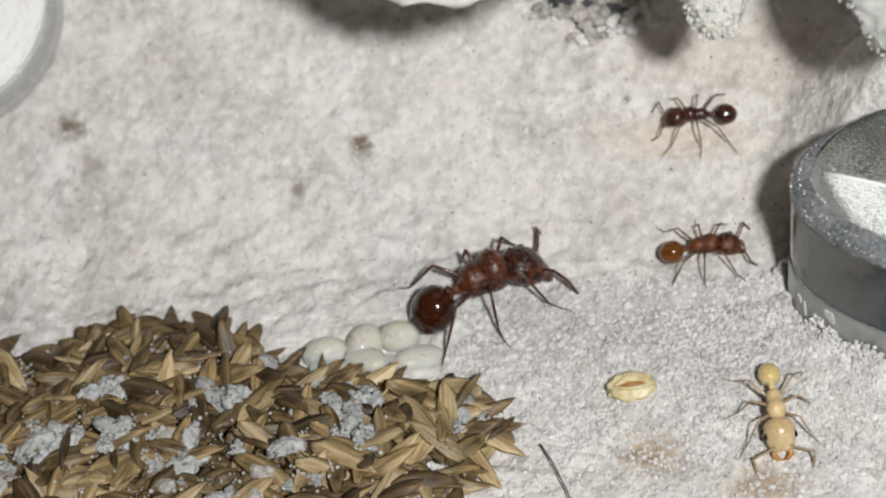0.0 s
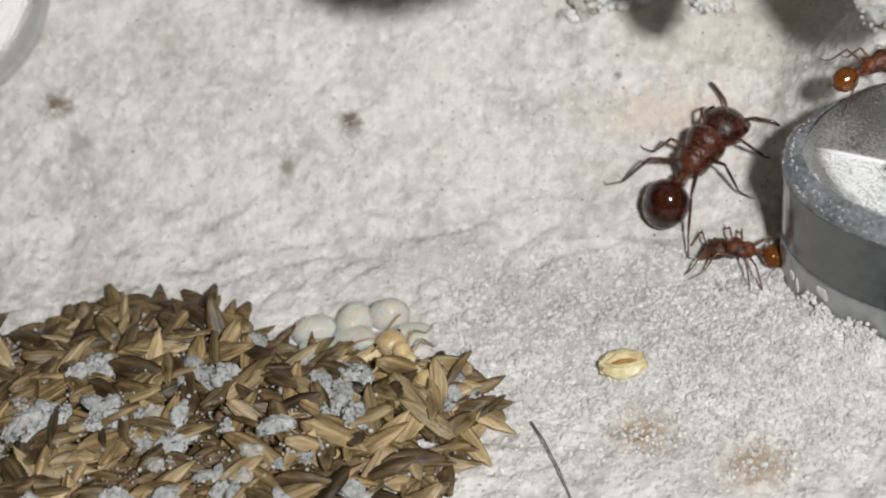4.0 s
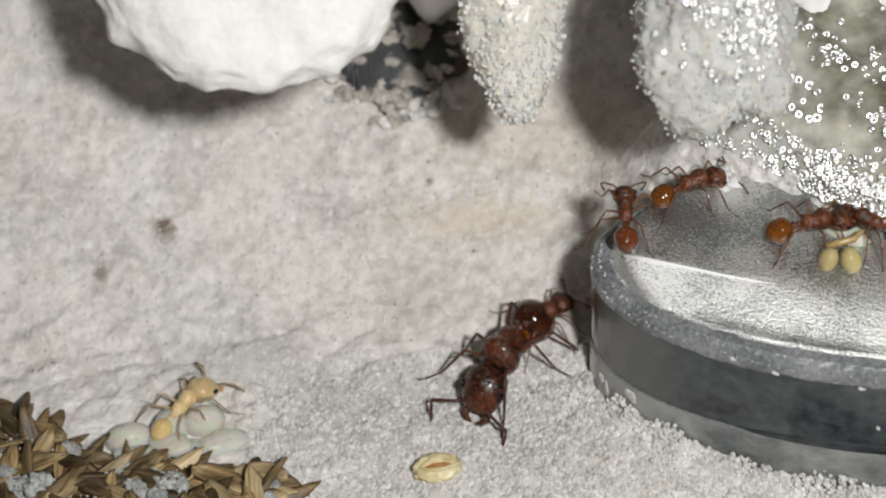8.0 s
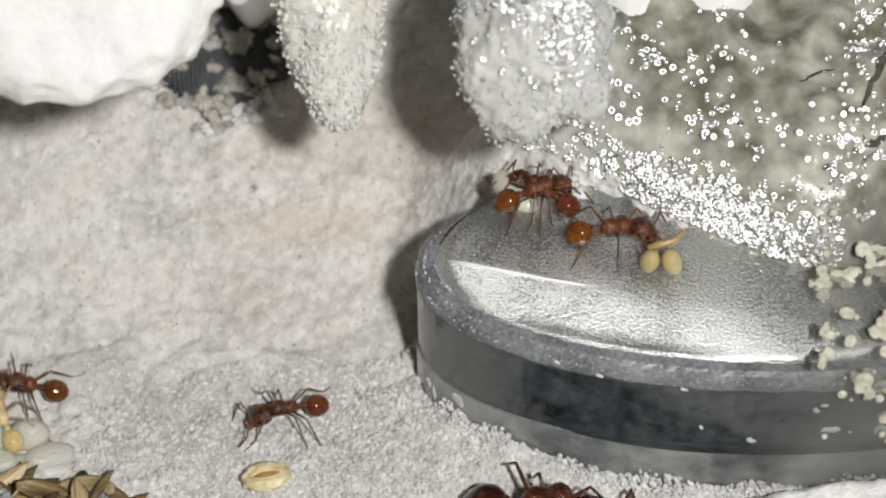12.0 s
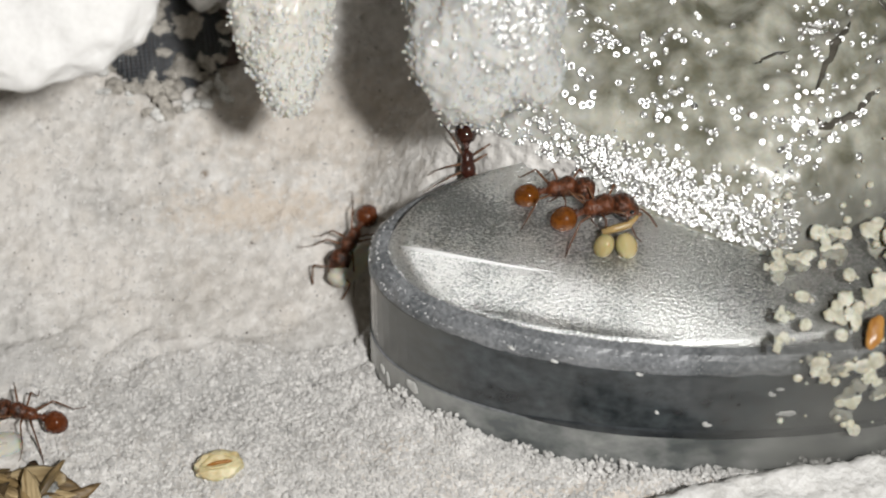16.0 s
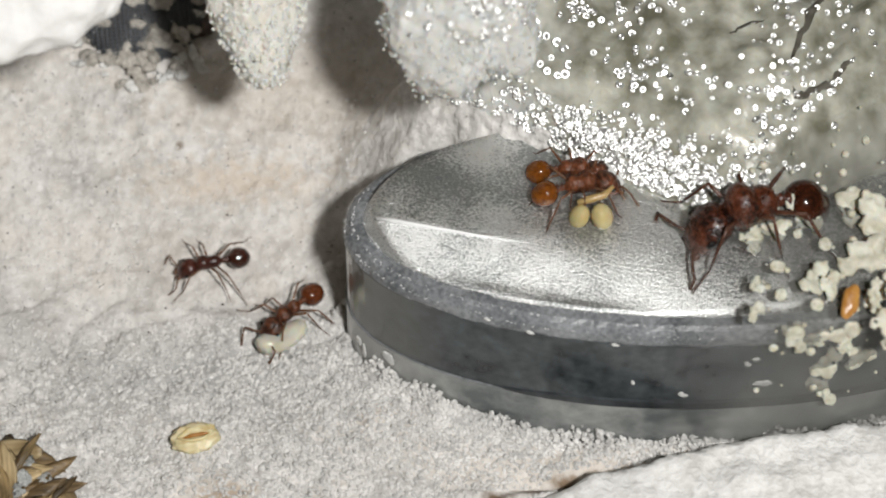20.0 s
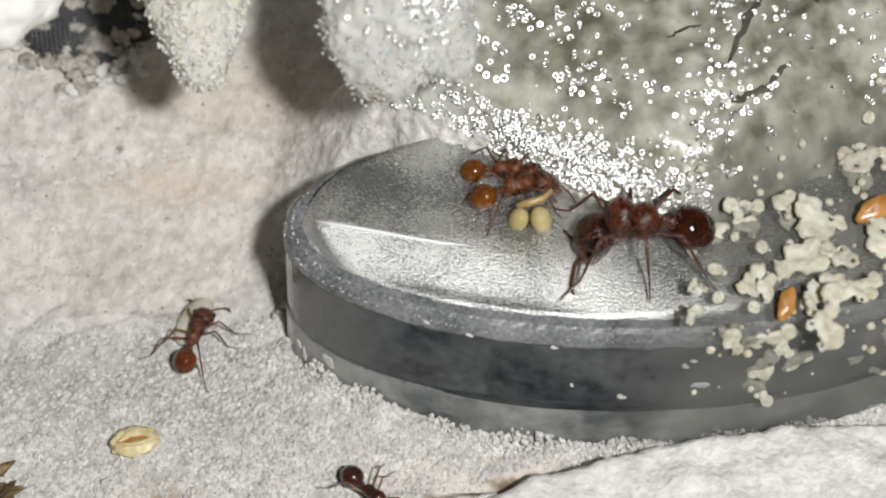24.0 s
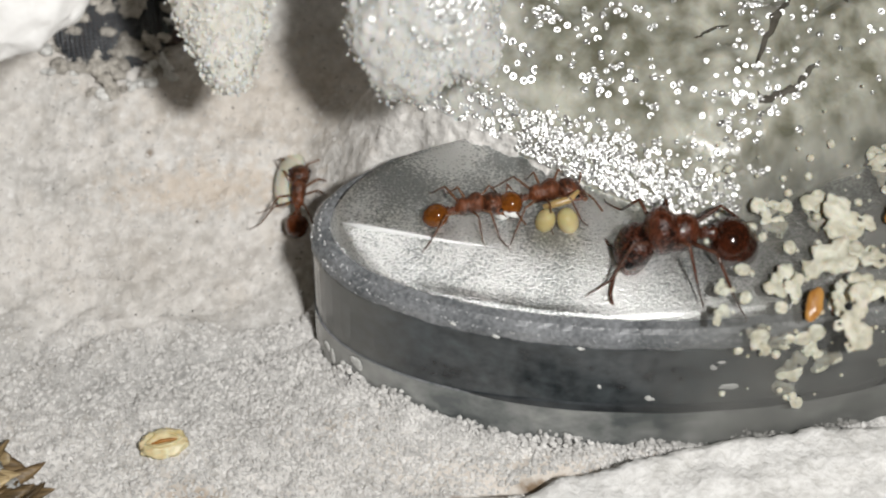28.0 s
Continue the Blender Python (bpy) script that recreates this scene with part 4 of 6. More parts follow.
def crust_mesh(seed, material):
    """A thin flat crust of grown-together spots with ragged edges, notches and pinholes."""
    r = random.Random(seed)
    discs, way = [(0.0, 0.0, r.uniform(0.16, 0.27))], r.uniform(0, 6.28)
    for _ in range(r.choice((4, 5, 6, 7))):
        x, y, w = r.choice(discs[-3:])
        way += r.gauss(0, 1.5)
        w2 = r.uniform(0.09, 0.23)
        discs.append((x + (w + w2) * 0.78 * math.cos(way), y + (w + w2) * 0.78 * math.sin(way), w2))
    mx, my = (sum(d[k] for d in discs) / len(discs) for k in (0, 1))
    discs = [(x - mx, y - my, w) for x, y, w in discs]
    holes = [(x + r.gauss(0, 0.08), y + r.gauss(0, 0.08), r.uniform(0.02, 0.045)) for x, y, w in discs if r.random() < 0.45]
    off = Vector((seed * 1.7, seed * 0.9, 0.0))

    def inside(x, y):
        p = Vector((x, y, 0.0))
        f = max(w - math.hypot(x - a, y - b) for a, b, w in discs)
        f += 0.055 * noise.noise(p * 6 + off) + 0.035 * noise.noise(p * 14 + off)
        return min([f] + [(math.hypot(x - a, y - b) - w) * 1.2 for a, b, w in holes])

    n, cell = 56, 0.032
    val = [[inside((i - n / 2) * cell, (j - n / 2) * cell) for j in range(n + 1)] for i in range(n + 1)]
    bm, top, low = bmesh.new(), {}, {}

    def corner(i, j):
        if (i, j) not in top:
            x, y, f = (i - n / 2) * cell, (j - n / 2) * cell, val[i][j]
            if f < 0 and 0 < i < n and 0 < j < n:
                gx, gy = (val[i + 1][j] - val[i - 1][j]) / (2 * cell), (val[i][j + 1] - val[i][j - 1]) / (2 * cell)
                g = max(0.25, gx * gx + gy * gy)
                x, y = x - f * gx / g, y - f * gy / g
            p = Vector((x, y, 0.0))
            h = 0.016 + 0.042 * min(1.0, max(0.0, f) / 0.08) ** 0.6 + max(0.0, f) * 0.22 * noise.noise(p * 9 + off) + 0.012 * noise.noise(p * 25 + off)
            top[i, j] = bm.verts.new((x, y, h))
            low[i, j] = bm.verts.new((x, y, -0.012))
        return i, j

    for i in range(n):
        for j in range(n):
            if max(val[i][j], val[i + 1][j], val[i][j + 1], val[i + 1][j + 1]) > 0:
                q = [corner(*c) for c in ((i, j), (i + 1, j), (i + 1, j + 1), (i, j + 1))]
                bm.faces.new([top[c] for c in q])
                bm.faces.new([low[c] for c in q[::-1]])
    under = {v: low[k] for k, v in top.items()}
    for e in [e for e in bm.edges if len(e.link_faces) == 1]:
        a, b = e.verts
        if a in under and b in under:
            bm.faces.new((a, b, under[b], under[a]))
    bmesh.ops.recalc_face_normals(bm, faces=bm.faces)
    me = mesh_of(bm)
    me.materials.append(material)
    return me


CLUMPS = [crust_mesh(40 + k, M_CLUMP) for k in range(9)]
DEBRIS = [lump_mesh(70 + k, M_DEBRIS, 0.7, 3 + k % 3, 0.14) for k in range(4)]
CRUMBS = [lump_mesh(60 + k, M_WHITE, 0.7, 2 + k % 3) for k in range(4)]
MOULDS = [lump_mesh(80 + k, M_MOULD, 0.9, 5 + k % 3, 0.22) for k in range(4)]


def thing(name, me, m, size, label, category, group=""):
    ob = part(name, me, None, None, "", m)
    ob.scale = (size, size, size) if not hasattr(size, "__len__") else size
    return tagged(ob, label, category, group)


def build_clumps():
    r = random.Random(21)
    spots = [
        (16.17, -5.84, 9.10, 1.50),
        (17.63, -6.79, 9.10, 1.00),
        (18.64, -6.19, 9.10, 1.60),
        (17.15, -8.45, 9.10, 1.30),
        (18.92, -8.63, 9.10, 1.60),
        (15.84, -9.75, 9.10, 1.30),
        (17.02, -9.33, 9.10, 1.20),
        (20.66, -5.12, 9.10, 1.40),
        (22.25, -6.55, 9.10, 1.90),
        (23.72, -6.11, 9.10, 1.50),
        (20.07, -9.83, 9.10, 2.20),
        (19.15, -11.26, 9.10, 2.00),
        (20.30, -10.99, 9.10, 1.60),
        (17.00, -12.35, 9.10, 1.50),
        (17.61, -12.64, 9.10, 1.20),
        (19.49, -14.34, 9.10, 1.70),
        (20.87, -12.71, 9.10, 1.50),
        (22.58, -10.16, 9.10, 2.00),
        (23.10, -12.48, 6.00, 1.20),
        (19.25, -13.23, 9.10, 1.00),
        (16.21, -13.97, 7.70, 1.20),
        (17.71, -13.76, 7.40, 1.60),
        (17.76, -13.81, 5.70, 1.60),
        (19.14, -13.57, 5.70, 1.40),
        (17.78, -13.78, 4.20, 1.00),
        (18.33, -13.73, 7.00, 1.00),
        (14.79, -12.59, 9.10, 0.70),
        (14.67, -13.83, 9.10, 0.80),
        (14.90, -10.17, 9.10, 1.00),
        (21.64, -13.00, 4.90, 0.60),
        (22.89, -12.60, 3.60, 0.60),
    ]
    for i, (x, y, z, s) in enumerate(spots):
        tilt = 30 if z > 7.8 else 70
        thing("crust_clump", CLUMPS[i % 9], P(x, y, z, tilt + r.uniform(-12, 12), r.uniform(-12, 12)) @ pose(0, 0, 0, 0, 0, r.uniform(0, 360)), s * 1.14,
              "pale yellowish-white crust clump stuck to the wet film", "clump", "crust clumps on the film")


build_clumps()


def build_film_dots():
    r = random.Random(33)
    spots = []
    for _ in range(170):
        x, k = r.uniform(15, 30), r.uniform(0.05, 0.85)
        p = film_point(x, k)
        spots.append((tuple(p + Vector((0, -0.03, 0.05))), r.choice((0.05, 0.07, 0.09, 0.13, 0.18))))
    tagged(new("crust_speckle", many_balls(spots, M_CLUMP)), "tiny pale crust dots scattered over the film", "crust", kind="stuff")
    for p, s, yaw in (((18.2, -13.4, 9.0), 0.95, 72), ((22.3, -9.2, 9.6), 1.25, 30), ((24.6, -4.2, 9.9), 1.2, 30)):
        bm = bmesh.new()
        rough_up(ball(bm, (0, 0, 0), (0.75, 0.34, 0.14), 3), 0.10, 2.5, s)
        tagged(part("amber_flake", bm, M_CRUST, m=P(*p, 35) @ pose(0, 0, 0, 0, 0, yaw)), "translucent amber insect-shell flake stuck to the film", "flake", "amber flakes").scale = (s, s, s)


build_film_dots()


def build_blobs():
    r = random.Random(52)
    for n in range(26):
        x, k = 15.2 + abs(r.gauss(0, 5.5)), r.uniform(0.12, 0.72)
        p = film_point(x, k) + Vector((0, -0.05, 0.08))
        bm = bmesh.new()
        s = r.uniform(0.14, 0.40)
        vs = ball(bm, (0, 0, 0), (s, s * r.uniform(0.75, 1), 0.18 * s + 0.04), 3)
        rough_up(vs, 0.10 * s, 3.0, n)
        tagged(part("crust_blob", bm, M_CLUMP, m=P(*p, 35 if k < 0.6 else 75, 0, 0) @ pose(0, 0, 0, 0, 0, r.uniform(0, 360))), "small round pale crust blob stuck to the wet film", "clump", "crust blobs on the film")


build_blobs()

# ---- plaster ledge in the foreground ----
M_LEDGE = surface("sandy_white_plaster", (0.70, 0.685, 0.655), (0.90, 0.89, 0.87), 0.7, 3.2, 0.5, 1.0, spread=0.0, low=0.36, high=0.58, depth=1.6)


def build_front_ledge():
    verts, faces = [], []
    xs = list(np.arange(5.5, 30, 0.2)) + list(np.arange(30, 60, 1.0))
    prof = [(0.3, -1.0), (-0.1, 0.2), (0.05, 0.8), (0.0, 1.1), (-0.12, 1.3), (-0.3, 1.45)] + [(-0.5 - 0.3 * k, 1.5 + 0.02 * min(k, 6)) for k in range(14)] + [(-6, 1.5), (-10, 1.0), (-18, -1.0)]
    for x in xs:
        lip = -16.6 + 0.27 * (x - 6.0) - 0.012 * max(0.0, x - 12) ** 2 + 0.35 * noise.noise(Vector((x * 0.6, 0, 0))) + 0.12 * noise.noise(Vector((x * 2.1, 3, 0)))
        lip = min(lip, -13.6)
        grow = min(1.0, (x - 5.3) / 3.0)
        for d, z in prof:
            p = Vector((x, lip + d, z))
            verts.append((x, lip + d, z * grow + 0.2 + 0.22 * noise.noise(p * 0.8) + 0.14 * noise.noise(p * 2.4) + 0.07 * noise.noise(p * 5.0)))
    n = len(prof)
    for i in range(len(xs) - 1):
        for k in range(n - 1):
            a = i * n + k
            faces.append((a, a + 1, a + n + 1, a + n))
    ob = new("plaster_ledge", raw_mesh(verts, faces, M_LEDGE))
    tagged(ob, "cracked white plaster ledge in front of the block", "plaster ledge", kind="structure")


build_front_ledge()


# ---- seed heap ----
def seed_mesh(length, width, bend, seed, material, open_husk=False):
    """A flattened spindle with lengthwise ribs, blunt at the base and drawn out at the tip; or one open half of a husk."""
    r = random.Random(seed)
    bm = bmesh.new()
    n, seg = 11, 22
    rings = []
    curl = r.uniform(-0.05, 0.12)
    for k in range(n):
        q = k / (n - 1)
        w = width * (min(1.0, q / 0.28 + 0.16) ** 0.7) * (1 - max(0.0, (q - 0.36) / 0.64) ** 2.1) + 0.014
        c = ((q - 0.5) * length, bend * math.sin(math.pi * q), curl * math.sin(math.pi * q) + 0.05 * noise.noise(Vector((q * 3, seed, 0))))
        rings.append((c, w, w * (0.20 if open_husk else 0.40), (1, bend * math.cos(math.pi * q) * 3 / length, 0)))
    rows = loft(bm, rings, seg)
    for row in rows:
        mid = sum((v.co for v in row), Vector()) / seg
        for k, v in enumerate(row):
            if k % 2:                      # ribs
                v.co = mid + (v.co - mid) * 0.86
            if open_husk and v.co.z > mid.z:
                v.co.z = mid.z - 0.55 * (v.co.z - mid.z) + 0.06
            v.co.y += 0.03 * noise.noise(v.co * 4.0 + Vector((seed, 0, 0)))
            v.co.z += 0.03 * noise.noise(v.co * 2.5 + Vector((0, seed, 0)))
    me = mesh_of(bm)
    me.materials.append(material)
    return me


SEEDS = [seed_mesh(r0, w0, b0, i, mt, hk) for i, (r0, w0, b0, mt, hk) in enumerate((
    (2.8, 0.40, 0.12, M_SEED, False), (3.1, 0.35, -0.18, M_SEED, False), (2.4, 0.44, 0.05, M_SEED, False), (2.7, 0.40, -0.10, M_SEED, False),
    (3.0, 0.40, 0.12, M_SEED_PALE, False), (2.7, 0.38, -0.10, M_SEED_PALE, False), (2.6, 0.42, 0.10, M_SEED_DARK, False), (2.3, 0.46, 0.0, M_SEED_DARK, False),
    (2.9, 0.46, -0.15, M_SEED_PALE, True), (2.5, 0.38, 0.16, M_SEED, True)))]


def heap_back(x):
    pts = [(-60, -14), (-36, -12.6), (-31, -11.9), (-28, -10.3), (-23.5, -10.9), (-21.0, -12.9), (-17, -13.0), (-13.2, -13.7), (-12, -15.2), (-11.6, -60)]
    for (x0, y0), (x1, y1) in zip(pts, pts[1:]):
        if x0 <= x <= x1:
            return y0 + (y1 - y0) * (x - x0) / (x1 - x0)
    return -60


def heap_height(x, y):
    inside = min(heap_back(x) - y, (-12.2 - 0.25 * max(0, -15 - y)) - x)
    return 1.9 * (1 - math.exp(-max(0.0, inside) / 3.0))


def build_seeds():
    r = random.Random(5)
    under = []
    spots = []
    while len(spots) < 720:
        x, y = r.uniform(-37, -11.8), r.uniform(-22, -9.4)
        if y > heap_back(x) or x > -12.0 - 0.25 * max(0, -15.5 - y):
            continue
        spots.append((x, y, len(spots)))
    for x, y, i in spots:
        top = i % 2 == 0
        h = heap_height(x, y)
        z = terrain(x, y) + 0.22 + h * (1.0 if top else 0.55) + r.uniform(-0.1, 0.25)
        yaw = r.gauss(20, 40) if r.random() < 0.5 else r.uniform(0, 360)
        m = P(x, y, z, r.gauss(12, 24), r.gauss(0, 15), yaw)
        pick = r.random()
        if x > -19 and y < -13.2 and r.random() < 0.45:
            pick = 0.7                      # paler husks at the heap's end
        k = r.choice((0, 1, 2, 3, 9)) if pick < 0.60 else r.choice((4, 5, 8)) if pick < 0.76 else r.choice((6, 7))
        s = r.uniform(0.82, 1.12)
        if top:
            label = ("olive-brown ribbed grass seed in a loose heap" if k in (0, 1, 2, 3, 9) else "straw-coloured ribbed grass seed in a loose heap" if k in (4, 5, 8)
                     else "dark brown ribbed grass seed in a loose heap")
            thing("seed", SEEDS[k], m, s, label, "seed", "seeds in the heap")
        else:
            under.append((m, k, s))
    bm = bmesh.new()
    for m, k, s in under:
        tmp = bmesh.new()
        tmp.from_mesh(SEEDS[k])
        bmesh.ops.transform(tmp, matrix=m @ Matrix.Scale(s, 4), verts=tmp.verts)
        me = bpy.data.meshes.new("t")
        tmp.to_mesh(me)
        tmp.free()
        bm.from_mesh(me)
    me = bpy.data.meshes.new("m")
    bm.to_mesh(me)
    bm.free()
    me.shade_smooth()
    # whole layer in the dark brown, which puts shade into the heap's gaps
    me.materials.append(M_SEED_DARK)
    tagged(new("seed_litter", me), "lower layer of brown seeds under the heap, all dark for shaded gaps", "seeds", kind="stuff")
    spots = [(-27.9, -15.5), (-18.1, -16.8), (-20.1, -13.6), (-31.7, -18.6), (-23.4, -15.0), (-13.2, -14.7), (-24.6, -18.8), (-18.8, -14.9), (-29.6, -17.6)]
    for n in range(48):
        x, y = r.uniform(-37, -16), r.uniform(-22, -16.8)
        light = n % 3 == 0
        thing("crumb" if light else "mould_clump", (DEBRIS if light else MOULDS)[n % 4], P(x, y, terrain(x, y) + heap_height(x, y) + r.uniform(0.2, 0.6), 25, 0, r.uniform(0, 360)), r.uniform(0.35, 0.95),
              "greyish plaster crumb lying on the seed heap" if light else "fluffy blue-grey mould clump among the seeds", "crumb" if light else "mould", "crumbs on the seeds" if light else "mould clumps")
    for n in range(46):
        cx, cy = spots[n % len(spots)]
        x, y, s = cx + r.gauss(0, 0.9), cy + r.gauss(0, 0.7), r.uniform(0.45, 1.05)
        if x > -12.4:
            continue
        thing("mould_clump", MOULDS[n % 4], P(x, y, terrain(x, y) + heap_height(x, y) + r.uniform(0.1, 0.5), 25, 0, r.uniform(0, 360)), s,
              "fluffy blue-grey mould clump among the seeds", "mould", "mould clumps")


build_seeds()


def chaff_place(q):
    while True:
        x, y = q.uniform(-37, -12.2), q.uniform(-21, -9.6)
        if y > heap_back(x) - 0.3 or x > -12.3 - 0.25 * max(0, -15.5 - y):
            continue
        if noise.noise(Vector((x * 0.42, y * 0.42, 1.5))) + (0.25 if y < -16 else -0.05) + q.normal(0, 0.15) > 0.12:
            return x, y, terrain(x, y) + heap_height(x, y) + q.uniform(0.25, 0.6)


M_DUST = surface("grey_white_crumbs", (0.36, 0.35, 0.33), (0.58, 0.57, 0.54), 0.5, 3.0, 0.8, 0.4, spread=0.0)
per_grain(M_DUST, 0.7, 1.2)
tagged(grains(800, chaff_place, 0.03, 0.10, 92, M_DUST, "crumb_dust", ""), "grey-white crumbs strewn between the seeds", "crumbs", kind="stuff")

# ---- small things on the floor ----
def build_husk():
    holder = tagged(new("seed_husk"), "empty cream-coloured oval seed husk lying open on the floor", "husk")
    holder.matrix_basis = P(-6.95, -13.0, terrain(-6.95, -13.0) + 0.35, 14, 0, 12)
    bm = bmesh.new()
    for v in ball(bm, (0, 0, 0), (1, 1, 1), 4):
        a = math.atan2(v.co.y, v.co.x)
        n = v.co.copy()
        fray = 1 + 0.10 * noise.noise(Vector((math.cos(a), math.sin(a), n.z)) * 2.5) + 0.12 * noise.noise(Vector((math.cos(a), math.sin(a), n.z)) * 6)
        slit = math.exp(-(n.x / 0.62) ** 4 - ((n.y - 0.1) / 0.30) ** 2) if n.z > 0 else 0.0
        v.co = Vector((n.x * 0.98 * fray, n.y * 0.64 * fray, n.z * 0.36 - 0.30 * slit)) + Vector((0, 0, 0.10 * noise.noise(n * 3)))
    part("shell", bm, M_HUSK, holder)
    bm = bmesh.new()
    tube(bm, [(-0.55, 0.02, 0.12), (-0.1, 0.10, 0.10), (0.35, 0.08, 0.12), (0.6, 0.02, 0.18)], [0.03, 0.09, 0.08, 0.03], 8)
    part("kernel_rib", bm, M_CRUST, holder, "brown inner rib")
    for s in (1, -1):
        bm = bmesh.new()
        tube(bm, [(-0.75, 0.05, 0.2), (-0.2, 0.07 + s * 0.26, 0.31), (0.3, 0.07 + s * 0.25, 0.32), (0.8, 0.04, 0.22)], [0.03, 0.06, 0.06, 0.02], 8)
        part("lip", bm, M_HUSK, holder)


build_husk()


M_HONEY = surface("honey_larva", (0.34, 0.23, 0.09), (0.46, 0.34, 0.16), 0.3, 1.5, 0.5, 0.1, spread=0.0, sub=0.4)


def build_brood():
    bm = bmesh.new()
    vs = ball(bm, (0, 0, 0), (0.62, 0.52, 0.52), 3)
    for v in vs:
        v.co.x += 0.12 * v.co.z
    me = mesh_of(bm)
    me.materials.append(M_BROOD)
    for x, y, z, sx, sy, sz, yaw, lean in ((-19.9, -11.7, 0.7, 1.5, 1.25, 1.9, 20, 18), (-18.3, -11.2, 0.7, 1.45, 1.3, 2.0, 70, -12), (-16.9, -10.7, 0.7, 1.3, 1.2, 1.9, 10, 10),
                                       (-19.2, -12.5, 0.6, 1.9, 1.0, 1.0, 5, 0), (-17.4, -12.2, 0.5, 2.1, 1.2, 1.1, 12, 0), (-16.0, -11.6, 0.45, 1.7, 1.1, 1.2, 30, 0), (-18.2, -12.0, 0.8, 1.6, 1.2, 1.2, 160, 8)):
        thing("brood", me, P(x, y, terrain(x, y) + z - 0.5, lean, 16, yaw), (sx * 1.1, sy * 1.1, sz * 0.85), "translucent milky-white larva lying beside the seed heap", "larva", "brood by the seeds")
    pupa = tagged(new("larva_cluster"), "two translucent yellow larvae stuck together on the metal top", "larva")
    pupa.matrix_basis = P(8.85, -8.45, 8.0)
    for name, c, s in (("larva", (-0.42, 0, 0.45), 0.47), ("larva", (0.46, -0.05, 0.48), 0.52)):
        bm = bmesh.new()
        ball(bm, c, (s * 0.82, s * 0.95, s * 1.12), 3, Matrix.Rotation(radians(22 if c[0] < 0 else -18), 4, "Y"))
        part(name, bm, M_LARVA, pupa)
    bm = bmesh.new()
    tube(bm, [(-0.5, 0.3, 0.9), (0.0, 0.35, 1.05), (0.55, 0.5, 1.1), (0.9, 0.7, 1.4)], [0.12, 0.17, 0.15, 0.06], 8)
    part("appendage", bm, M_HONEY, pupa, "curled end of a larva")


build_brood()


def strand(name, pts, radius, material, label, category):
    bm = bmesh.new()
    tube(bm, pts, [radius * (1 - 0.5 * k / len(pts)) for k in range(len(pts))], 5)
    return tagged(part(name, bm, material), label, category)


strand("hair", [(-10.4, -15.9, 0.25), (-9.8, -16.9, 0.55), (-9.1, -18.2, 0.5), (-8.4, -19.6, 0.2)], 0.045, M_FIBRE, "thin dark hair lying on the floor", "hair")


def build_gauze():
    holder = tagged(new("gauze_patch"), "dark grey woven gauze patch under the plaster ledge", "gauze")
    holder.matrix_basis = P(-9.6, 5.6, terrain(-9.6, 5.6) + 0.25, 27, 0, 8)
    bm = bmesh.new()
    for v in ball(bm, (0, 0, 0), (2.9, 2.5, 0.14), 4):
        v.co += Vector((v.co.x, v.co.y, 0)) * 0.35 * noise.noise(v.co * 0.9)
    part("backing", bm, M_SPECK, holder)
    bm = bmesh.new()
    for k in range(-12, 13):
        w = 2.3 * math.sqrt(1 - (k / 13) ** 2)
        tube(bm, [(k * 0.205, -w, 0.17), (k * 0.205, 0, 0.2), (k * 0.205, w, 0.17)], [0.06] * 3, 5)
        w = 2.7 * math.sqrt(1 - (k / 13) ** 2)
        tube(bm, [(-w, k * 0.175, 0.17), (0, k * 0.175, 0.22), (w, k * 0.175, 0.17)], [0.06] * 3, 5)
    part("weave", bm, M_GAUZE, holder)["kind"] = "stuff"
    for x, y, s in ((-9.0, 4.4, 1.2), (-8.6, 5.9, 1.1), (-9.8, 3.0, 0.9)):
        thing("crumb", DEBRIS[int(x * 3) % 4], P(x, y, terrain(x, y) + 0.45, 27, 0, x * 40), s * 0.85, "greyish plaster crumb on the dark gauze", "crumb", "crumbs on the gauze")
    r = random.Random(77)
    for n in range(36):
        x, y = -9.4 + r.uniform(-2.4, 2.4), 5.2 + r.uniform(-1.8, 2.0)
        thing("crumb", DEBRIS[n % 4], P(x, y, terrain(x, y) + 0.4, 27, 0, r.uniform(0, 360)), r.uniform(0.35, 0.95), "greyish plaster crumb on the dark gauze", "crumb", "crumbs on the gauze")
    for n in range(34):
        a = r.uniform(3.3, 6.2)
        x, y = -9.6 + 2.9 * math.cos(a) + r.gauss(0, 0.35), 5.6 + 2.5 * math.sin(a) + r.gauss(0, 0.3)
        thing("crumb", (DEBRIS if n % 2 else CRUMBS)[n % 4], P(x, y, terrain(x, y) + 0.2, 27, 0, r.uniform(0, 360)), r.uniform(0.3, 0.8), "small plaster crumb along the gauze's torn edge", "crumb", "crumbs on the gauze")


build_gauze()


